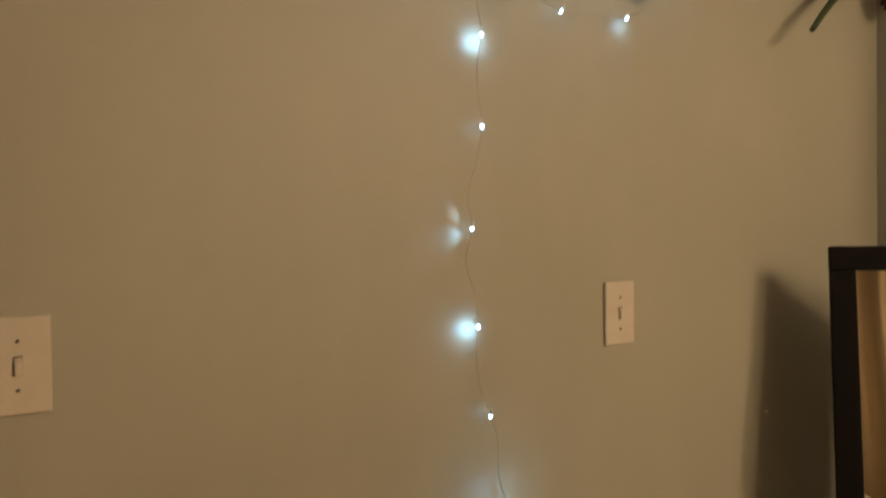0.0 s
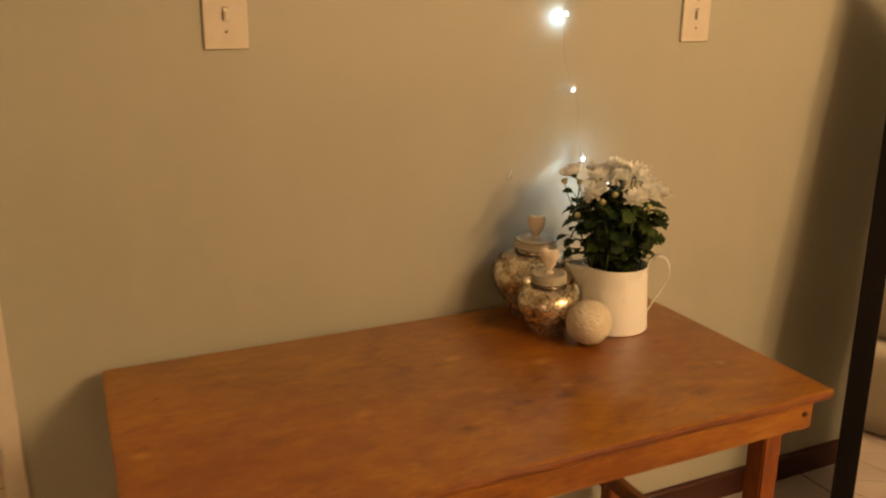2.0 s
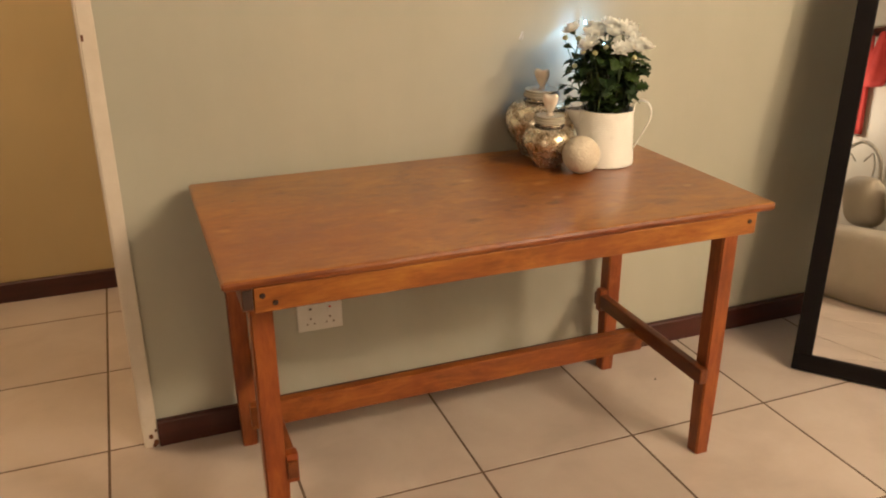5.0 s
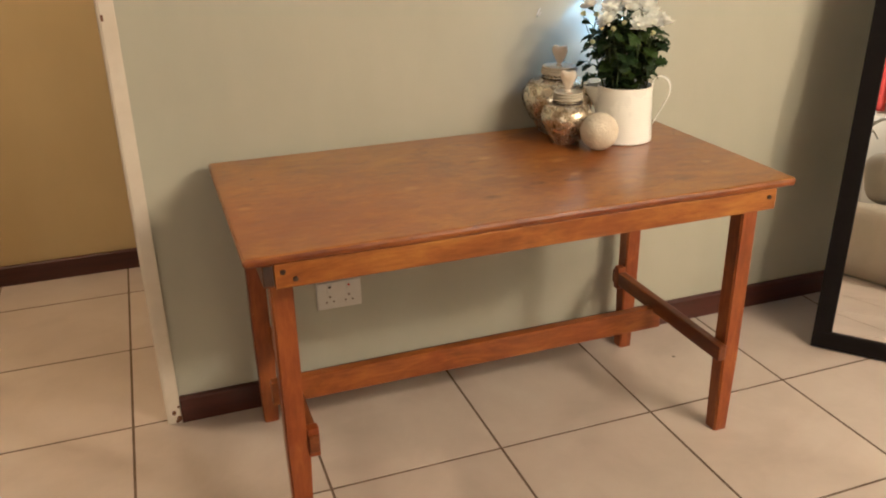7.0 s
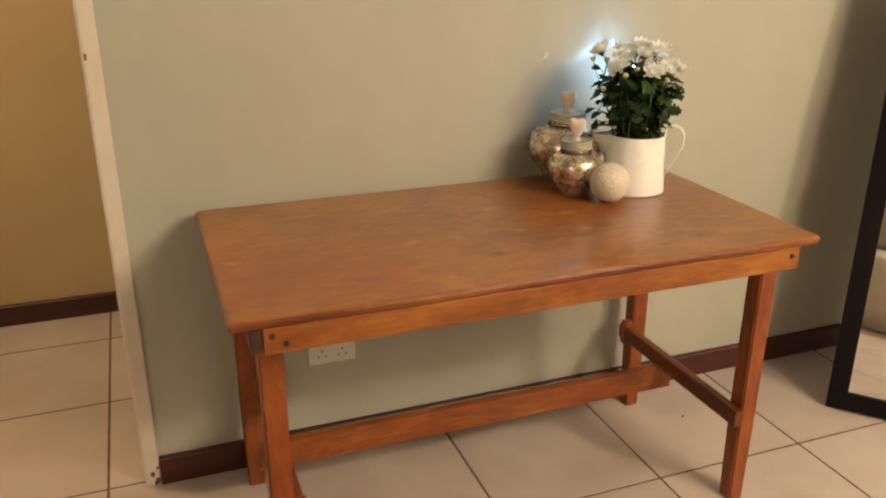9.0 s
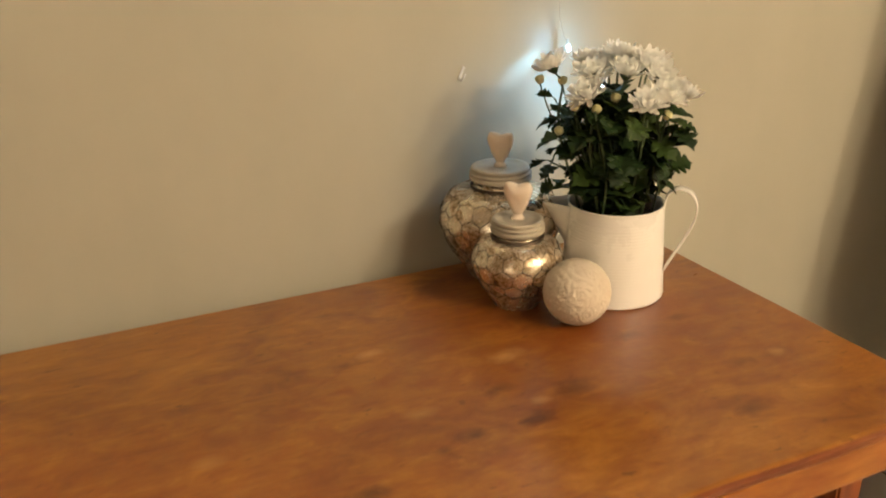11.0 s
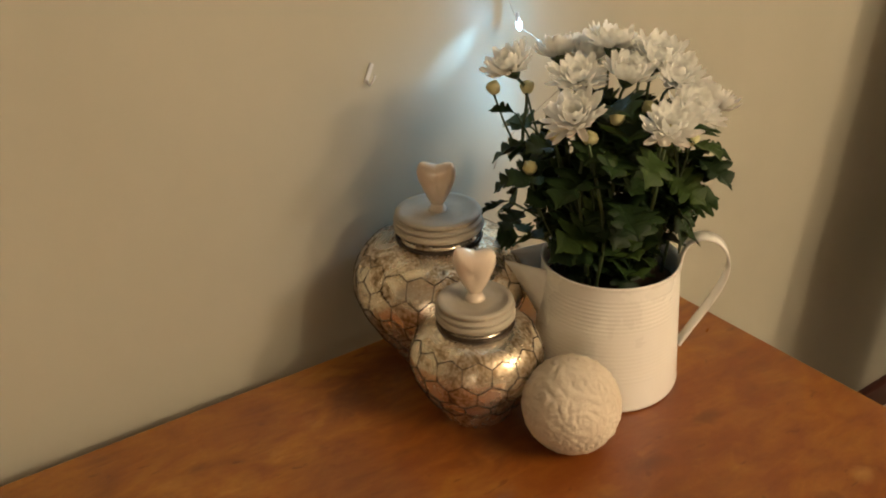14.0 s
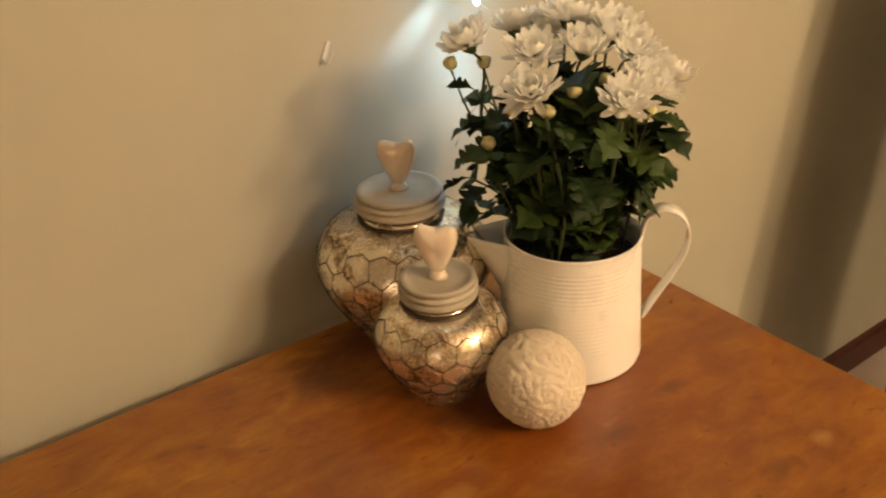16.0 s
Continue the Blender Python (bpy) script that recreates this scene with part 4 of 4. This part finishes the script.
def shoot(root, tip, count):
    """A side stem with a few leaves that stand clear of the crown, the last one at its end."""
    root, tip = Vector(root), Vector(tip)
    way = smooth_path([root, root.lerp(tip, 0.5) + Vector((0, 0, 0.006)), tip], 6)
    part("stem", tube_bm(way, 0.0011, 5), M_STEM, plant, smooth=True)
    out = (tip - root).normalized()
    for k in range(count):
        f = 1.0 - 0.55 * k / max(1, count - 1) if count > 1 else 1.0
        p = way[round(f * (len(way) - 1))]
        side = 0 if k == 0 else (-1) ** k * RNG.uniform(0.5, 1.0)
        heading = math.atan2(out.y, out.x) + side
        m = Matrix.Translation(p) @ Euler((RNG.uniform(-0.9, 0.9), RNG.uniform(-0.5, 0.35), heading)).to_matrix().to_4x4() @ Matrix.Scale(RNG.uniform(0.55, 0.78), 4)
        child("leaf", RNG.choice(LEAVES), m, plant)


for root, tip, count in (
        ((-0.035, 0.035, 0.17), (-0.060, 0.060, 0.250), 4), ((-0.03, 0.025, 0.17), (-0.058, 0.045, 0.228), 4), ((-0.03, 0.02, 0.15), (-0.066, 0.042, 0.202), 3),
        ((-0.03, 0.03, 0.13), (-0.060, 0.070, 0.166), 4), ((-0.03, 0.03, 0.12), (-0.050, 0.062, 0.130), 4), ((-0.03, 0.0, 0.15), (-0.055, 0.02, 0.19), 3),
        ((0.02, -0.03, 0.17), (0.046, -0.048, 0.226), 4), ((0.02, -0.025, 0.16), (0.046, -0.046, 0.208), 4), ((0.025, -0.02, 0.14), (0.044, -0.036, 0.168), 3),
        ((0.02, 0.04, 0.16), (0.045, 0.075, 0.21), 4), ((-0.01, 0.045, 0.16), (-0.02, 0.085, 0.22), 4)):
    shoot(root, tip, count)
for k in range(26):
    a = RNG.uniform(0, 2 * math.pi)
    r0, r1 = RNG.uniform(0.01, 0.045), RNG.uniform(0.02, 0.07)
    part("stem", tube_bm(smooth_path([(r0 * math.cos(a), r0 * math.sin(a), 0.10), (0.5 * (r0 + r1) * math.cos(a + 0.2), 0.5 * (r0 + r1) * math.sin(a + 0.2), 0.17), (r1 * math.cos(a), r1 * math.sin(a), RNG.uniform(0.22, 0.255))], 4), 0.0015, 5), M_STEM, plant, smooth=True)

# ---- fairy lights hanging down the wall ----
lights = thing("fairy_lights", pose(0.92, 0, 1.8), "string of cool white fairy lights hung on the wall", "fairy lights")
# The seventh is unseen behind the plant, added for blue glow on the wall
LEDS = [(0.925, -0.023, 1.70), (0.926, -0.020, 1.555), (0.905, -0.020, 1.392), (0.910, -0.023, 1.236), (0.938, -0.020, 1.089), (0.962, -0.030, 0.947), (0.995, -0.075, 0.900), (1.10, -0.02, 1.762), (1.26, -0.02, 1.772), (1.40, -0.03, 1.85)]
base = Vector((0.92, 0, 1.8))
LED_SHAPE = [(0, -0.0075), (0.0014, -0.0068), (0.0026, -0.0040), (0.0028, 0.001), (0, 0.0012)]


def led_string(pts, seed):
    rng = random.Random(seed)
    path = []
    for p, q in zip(pts, pts[1:]):
        p, q = Vector(p), Vector(q)
        path += [p, p.lerp(q, 0.35) + Vector((rng.uniform(-0.012, 0.008), 0.006, 0)), p.lerp(q, 0.7) + Vector((rng.uniform(-0.012, 0.006), 0.006, 0))]
    path.append(Vector(pts[-1]))
    return [p - base for p in smooth_path(path, 5)]


part("wire", tube_bm(led_string([(0.93, -0.012, 1.86)] + LEDS[:7] + [(0.93, -0.03, 0.80)], 3), 0.00048, 5), M_LEDWIRE, lights, "thin silver wire", True)
part("wire", tube_bm(led_string([(0.93, -0.012, 1.86), (1.02, -0.01, 1.80)] + LEDS[7:] + [(1.6, -0.04, 1.95)], 4), 0.00048, 5), M_LEDWIRE, lights, "thin silver wire", True)
for k, p in enumerate(LEDS):
    rz = RNG.uniform(-40, 40)
    holder = part("bulb", tube_bm([(0, 0, 0.010), (0, 0, 0.004), (0, 0, 0.001)], [0.0014, 0.0024, 0.0030], 10), M_CLEAR, lights, "clear plastic bulb holder", True)
    holder.matrix_local = Matrix.Translation(Vector(p) - base) @ pose(0, 0, 0, RNG.uniform(-30, 30), RNG.uniform(-30, 30), rz)
    part("led", lathe_bm(LED_SHAPE, 12), M_LED, holder, "lit cool white led", True)
for k, e, (dx, dy, dz), deg in ((0, 0.11, (0.1, 1, 0.0), 175), (2, 0.09, (-1.0, 0.55, -0.25), 80), (2, 0.16, (-0.42, 0.36, 0.6), 36), (3, 0.10, (-0.3, 1, -0.1), 175), (6, 0.42, (-0.75, 0.50, -0.55), 120), (8, 0.03, (0.1, 1, -0.7), 150)):
    p = Vector(LEDS[k]) + Vector((0, 0.002, -0.008))
    spot("led_light", e, LED_COLOUR, p, p + Vector((dx, dy, dz)), deg)

lens = Vector((0.985, -0.032, 0.982))
spot("led_light", 1.1, LED_COLOUR, lens, lens + Vector((-0.74, 0.30, -0.58)), 18)
lamp("led_light", 0.085, LED_COLOUR, (0.965, -0.055, 0.944), 0.004)
# the string goes on along the garland above
for x, y, z in ((0.86, -0.10, 1.93), (1.08, -0.12, 1.96), (1.30, -0.11, 1.98)):
    holder = part("bulb", tube_bm([(0, 0, 0.010), (0, 0, 0.004), (0, 0, 0.001)], [0.0014, 0.0024, 0.0030], 10), M_CLEAR, lights, "clear plastic bulb holder", True)
    holder.matrix_local = Matrix.Translation(Vector((x, y, z)) - base)
    part("led", lathe_bm(LED_SHAPE, 12), M_LED, holder, "lit cool white led", True)
    lamp("led_light", 0.30, LED_COLOUR, (x, y, z - 0.008), 0.004)

# ---- garland above ----
garland = thing("garland", pose(1.75, -0.03, 1.95), "green twig garland with a bauble hung on the wall", "garland")
GR = random.Random(9)
main = smooth_path([(-0.62, 0.0, 0.06), (-0.35, -0.01, -0.02), (-0.1, -0.02, 0.0), (0.12, -0.03, -0.03), (0.33, -0.03, 0.0)], 8)
part("branch", tube_bm(main, 0.004, 6), M_STEM, garland, smooth=True)
part("twig", tube_bm(smooth_path([(0.16, -0.04, -0.02), (0.06, -0.05, -0.09), (-0.02, -0.06, -0.155)], 6), [0.0095 - 0.0003 * k for k in range(13)], 7), M_STEM, garland, "dark green drooping twig", True)
GLEAF = mesh_of("garland_leaf", leaf_bm(random.Random(6), 0.06, 0.022), M_LEAF, True)
for k in range(60):
    p = main[GR.randrange(len(main))]
    m = Matrix.Translation(p) @ Euler((GR.uniform(-1, 1), GR.uniform(-0.6, 0.2), GR.uniform(0, 6.28))).to_matrix().to_4x4()
    q = m @ Vector((0.06, 0, 0))
    if q.y < 0.02 and q.z > -0.035:
        child("leaf", GLEAF, m, garland)
bauble = bmesh.new()
bmesh.ops.create_uvsphere(bauble, u_segments=24, v_segments=16, radius=0.022, matrix=Matrix.Translation((-0.43, -0.03, -0.115)))
part("bauble", bauble, M_LEDWIRE, garland, "small silver bauble", True)
cone = bmesh.new()
for k in range(70):
    f = k / 70
    a = k * 2.4
    rr = 0.030 * math.sin(math.pi * (0.12 + 0.85 * f))
    bmesh.ops.create_icosphere(cone, subdivisions=1, radius=0.009, matrix=Matrix.Translation((0.36 + rr * math.cos(a), -0.035 + rr * math.sin(a), -0.055 + 0.085 * f)) @ Matrix.Diagonal((1, 1, 0.5, 1)))
part("pine_cone", cone, M_SKIRT, garland, "brown pine cone", True)

# ---- what the mirror shows: daybed, curtain and red cloth ----
bed = thing("daybed", pose(-0.52, -2.20, 0), "white iron daybed with cream linen cover", "bed")
BX0, BX1, BY0, BY1 = -0.95, 0.95, -0.45, 0.45


def cover_bm():
    """A linen cover hanging over the mattress in soft folds down to near the floor."""
    bm = bmesh.new()
    nx, rows = 90, []
    sec = [(-0.44, 0.355), (-0.2, 0.375), (0.1, 0.38), (0.38, 0.37), (0.43, 0.35), (0.45, 0.30), (0.457, 0.21), (0.465, 0.11), (0.475, 0.008)]
    for i in range(nx + 1):
        x = BX0 + 0.03 + (BX1 - BX0 - 0.06) * i / nx
        row = []
        for k, (y, z) in enumerate(sec):
            hang = max(0, k - 4) / 4
            fold = 0.018 * hang * math.sin(x * 22 + 2 * math.sin(x * 5)) + 0.012 * hang * noise.noise(Vector((x * 4, z * 3, 2)))
            row.append(bm.verts.new((x, y + fold, z + 0.008 * noise.noise(Vector((x * 5, y * 5, 4))))))
        rows.append(row)
    for a, b in zip(rows, rows[1:]):
        for k in range(len(sec) - 1):
            bm.faces.new((a[k], a[k + 1], b[k + 1], b[k]))
    bmesh.ops.recalc_face_normals(bm, faces=bm.faces[:])
    bmesh.ops.solidify(bm, geom=bm.faces[:], thickness=0.006)
    return bm


part("mattress", box_bm(BX0 + 0.04, BX1 - 0.04, BY0 + 0.02, BY1 - 0.02, 0.14, 0.345, 0.04, 3), M_LINEN, bed)
part("cover", cover_bm(), M_LINEN, bed, "rumpled cream linen cover", True)
part("side_rail", box_bm(BX0 + 0.02, BX1 - 0.02, BY0 + 0.03, BY1 - 0.04, 0.105, 0.138, 0.004), M_IRON, bed)
for x in (BX0, BX1):
    for y in (BY0, BY1 - 0.03):
        part("post", tube_bm([(x, y, 0), (x, y, 0.3), (x, y, 0.84 if y < 0 else 0.60)], 0.016, 10), M_IRON, bed, "white iron post", True)
for k in range(4):
    xa = BX0 + 0.04 + k * 0.46
    arch = [(xa, BY0, 0.3), (xa, BY0, 0.70), (xa + 0.06, BY0, 0.86), (xa + 0.21, BY0, 0.93), (xa + 0.36, BY0, 0.86), (xa + 0.42, BY0, 0.70), (xa + 0.42, BY0, 0.3)]
    part("arch", tube_bm(smooth_path(arch, 6), 0.013, 8), M_IRON, bed, "arched white iron back rail", True)
    for dx, sg in ((0.12, 1), (0.30, -1)):
        scroll = [(xa + dx, BY0, 0.3), (xa + dx - 0.02 * sg, BY0, 0.58), (xa + dx - 0.055 * sg, BY0, 0.75), (xa + dx - 0.02 * sg, BY0, 0.85), (xa + dx + 0.05 * sg, BY0, 0.80)]
        part("scroll", tube_bm(smooth_path(scroll, 6), 0.006, 6), M_IRON, bed, "thin iron scroll", True)
for k, px in enumerate((-0.36, 0.02, 0.42)):
    bm = bmesh.new()
    bmesh.ops.create_uvsphere(bm, u_segments=24, v_segments=14, radius=1)
    for v in bm.verts:
        c = v.co
        v.co = (0.165 * math.copysign(abs(c.x) ** 0.6, c.x), 0.085 * c.y, 0.16 * math.copysign(abs(c.z) ** 0.6, c.z))
    p = tagged(obj("pillow", bm, M_LINEN, True), "plump cream linen pillow on the daybed", "pillow", "pillows on the daybed")
    p.matrix_world = pose(-0.56 + px, -2.20 - 0.29, 0.535, -14, 0, 6 - 5 * k)


def curtain_bm(x0, x1, y, z0, z1):
    bm = bmesh.new()
    n, rows = 160, []
    for i in range(n + 1):
        x = x0 + (x1 - x0) * i / n
        d = 0.032 * math.sin(x * 46 + 1.5 * math.sin(x * 9)) + 0.012 * math.sin(x * 17)
        rows.append([bm.verts.new((x + 0.01 * math.sin(z * 3 + x * 6), y + d * (0.6 + 0.4 * (z1 - z) / (z1 - z0)), z)) for z in (z0, z0 + 0.4 * (z1 - z0), z0 + 0.75 * (z1 - z0), z1)])
    for a, b in zip(rows, rows[1:]):
        for k in range(3):
            bm.faces.new((a[k], b[k], b[k + 1], a[k + 1]))
    bmesh.ops.recalc_face_normals(bm, faces=bm.faces[:])
    bmesh.ops.solidify(bm, geom=bm.faces[:], thickness=0.003)
    return bm


curtain = thing("curtain", pose(0, 0, 0), "long cream curtain hanging in folds from a rod", "curtain")
part("curtain_cloth", curtain_bm(-0.72, 1.0, -2.885, 0.72, 2.22), M_CURTAIN, curtain, "pleated cream cloth", True)
part("curtain_rod", tube_bm([(-0.82, -2.885, 2.25), (0.1, -2.885, 2.25), (1.1, -2.885, 2.25)], 0.012, 10), M_SKIRT, curtain, "dark wooden rod", True)
for x in (-0.77, 1.05):
    part("rod_bracket", box_bm(x - 0.012, x + 0.012, -2.95, -2.875, 2.225, 2.262, 0.003), M_SKIRT, curtain)
for k in range(14):
    ring = [(-0.68 + 0.125 * k, -2.885 + 0.018 * math.cos(a), 2.245 + 0.018 * math.sin(a)) for a in (2 * math.pi * i / 12 for i in range(13))]
    part("curtain_ring", tube_bm(ring, 0.003, 5), M_SKIRT, curtain, smooth=True)


def cloth_bm():
    """A bag-shaped cloth that hangs from a nail: narrow above, full below."""
    prof = [(0.0, 0.46), (0.02, 0.455), (0.035, 0.42), (0.05, 0.36), (0.075, 0.26), (0.10, 0.15), (0.105, 0.07), (0.08, 0.015), (0.0, 0.0)]
    bm = lathe_bm(profile_points(prof, 5), 28)
    for v in bm.verts:
        a = math.atan2(v.co.y, v.co.x)
        w = 1 + 0.12 * math.sin(5 * a + 9 * v.co.z)
        v.co.x, v.co.y = v.co.x * w, v.co.y * w * 0.45
    return bm


red = tagged(obj("hanging_cloth", cloth_bm(), M_REDCLOTH, True), "red cloth bag hanging on the cream wall", "bag")
red.matrix_world = pose(-1.53, -2.90, 1.34) @ Matrix.Diagonal((1, 1, 0.84, 1))

scarf_bm = bmesh.new()
rows = []
for i in range(13):
    z = 1.71 - 0.058 * i
    rows.append([scarf_bm.verts.new((-1.645 + 0.10 * (k / 8 - 0.5) * (0.5 + 0.06 * i), -2.915 + 0.010 * math.sin(k * 1.9 + 0.2 * i), z)) for k in range(9)])
for p, q in zip(rows, rows[1:]):
    for k in range(8):
        scarf_bm.faces.new((p[k], q[k], q[k + 1], p[k + 1]))
bmesh.ops.recalc_face_normals(scarf_bm, faces=scarf_bm.faces[:])
bmesh.ops.solidify(scarf_bm, geom=scarf_bm.faces[:], thickness=0.004)
tagged(obj("scarf", scarf_bm, M_REDCLOTH, True), "narrow red scarf hanging down the cream wall", "scarf")
rail = thing("coat_rail", pose(-1.58, -2.95, 1.74), "short dark wooden coat rail on the wall", "coat rail")
part("board", box_bm(-0.16, 0.16, 0, 0.018, -0.03, 0.03, 0.003), M_SKIRT, rail)
for x in (-0.08, 0.07):
    part("peg", tube_bm([(x, 0.015, 0), (x, 0.05, 0.004), (x, 0.06, 0.014)], 0.006, 8), M_SKIRT, rail, smooth=True)

# ---- ceiling lamps that light the rooms ----
def ceiling_lamp(x, y, z, label):
    ob = thing("ceiling_lamp", pose(x, y, H), label, "lamp", "ceiling lamps")
    part("canopy", lathe_bm([(0, -0.004), (0.045, -0.004), (0.05, -0.02), (0.02, -0.035), (0, -0.036)], 28), M_CEIL, ob, smooth=True)
    part("cord", tube_bm([(0, 0, -0.03), (0, 0, -0.06), (0, 0, z - H + 0.10)], 0.003, 6), M_DARK, ob, smooth=True)
    part("lamp_holder", lathe_bm([(0, z - H + 0.13), (0.018, z - H + 0.125), (0.022, z - H + 0.095), (0, z - H + 0.094)], 20), M_WPLASTIC, ob, smooth=True)


ceiling_lamp(LAMP[0], LAMP[1], LAMP[2], "plain hanging ceiling lamp with a warm bulb")
ceiling_lamp(*LAMP_BY, "plain hanging ceiling lamp with a warm bulb")
# made-up fitting for the added fill lamp by the cream wall
ceiling_lamp(*WALL_FILL, "unseen hanging lamp added to brighten the cream wall")
ceiling_lamp(-1.0, 0.5, 2.2, "plain hanging passage lamp with a warm bulb")

# ---- floor tiles ----
tile_mesh = mesh_of("tile", box_bm(-0.1969, 0.1969, -0.1969, 0.1969, -0.008, 0, 0.0005, 1), M_TILE)
GX, GY = 0.551 + 0.2, -0.389 - 0.2
def clipped(lo, hi, c):
    return max(lo, c - 0.1969), min(hi, c + 0.1969)
for i in range(-9, 9):
    for k in range(-9, 6):
        x, y = GX + 0.4 * i, GY + 0.4 * k
        if y > YN + 0.15 and x > X1 + 0.15:
            continue
        xa, xb = clipped(X0, X2, x)
        ya, yb = clipped(Y0, 1.03, y)
        if xb - xa < 0.02 or yb - ya < 0.02:
            continue
        if xb - xa > 0.39 and yb - ya > 0.39:
            t = new("tile", tile_mesh)
            t.location = (x, y, 0)
        else:
            t = obj("tile", box_bm(xa, xb, ya, yb, -0.008, 0), M_TILE)
        t.parent = floor
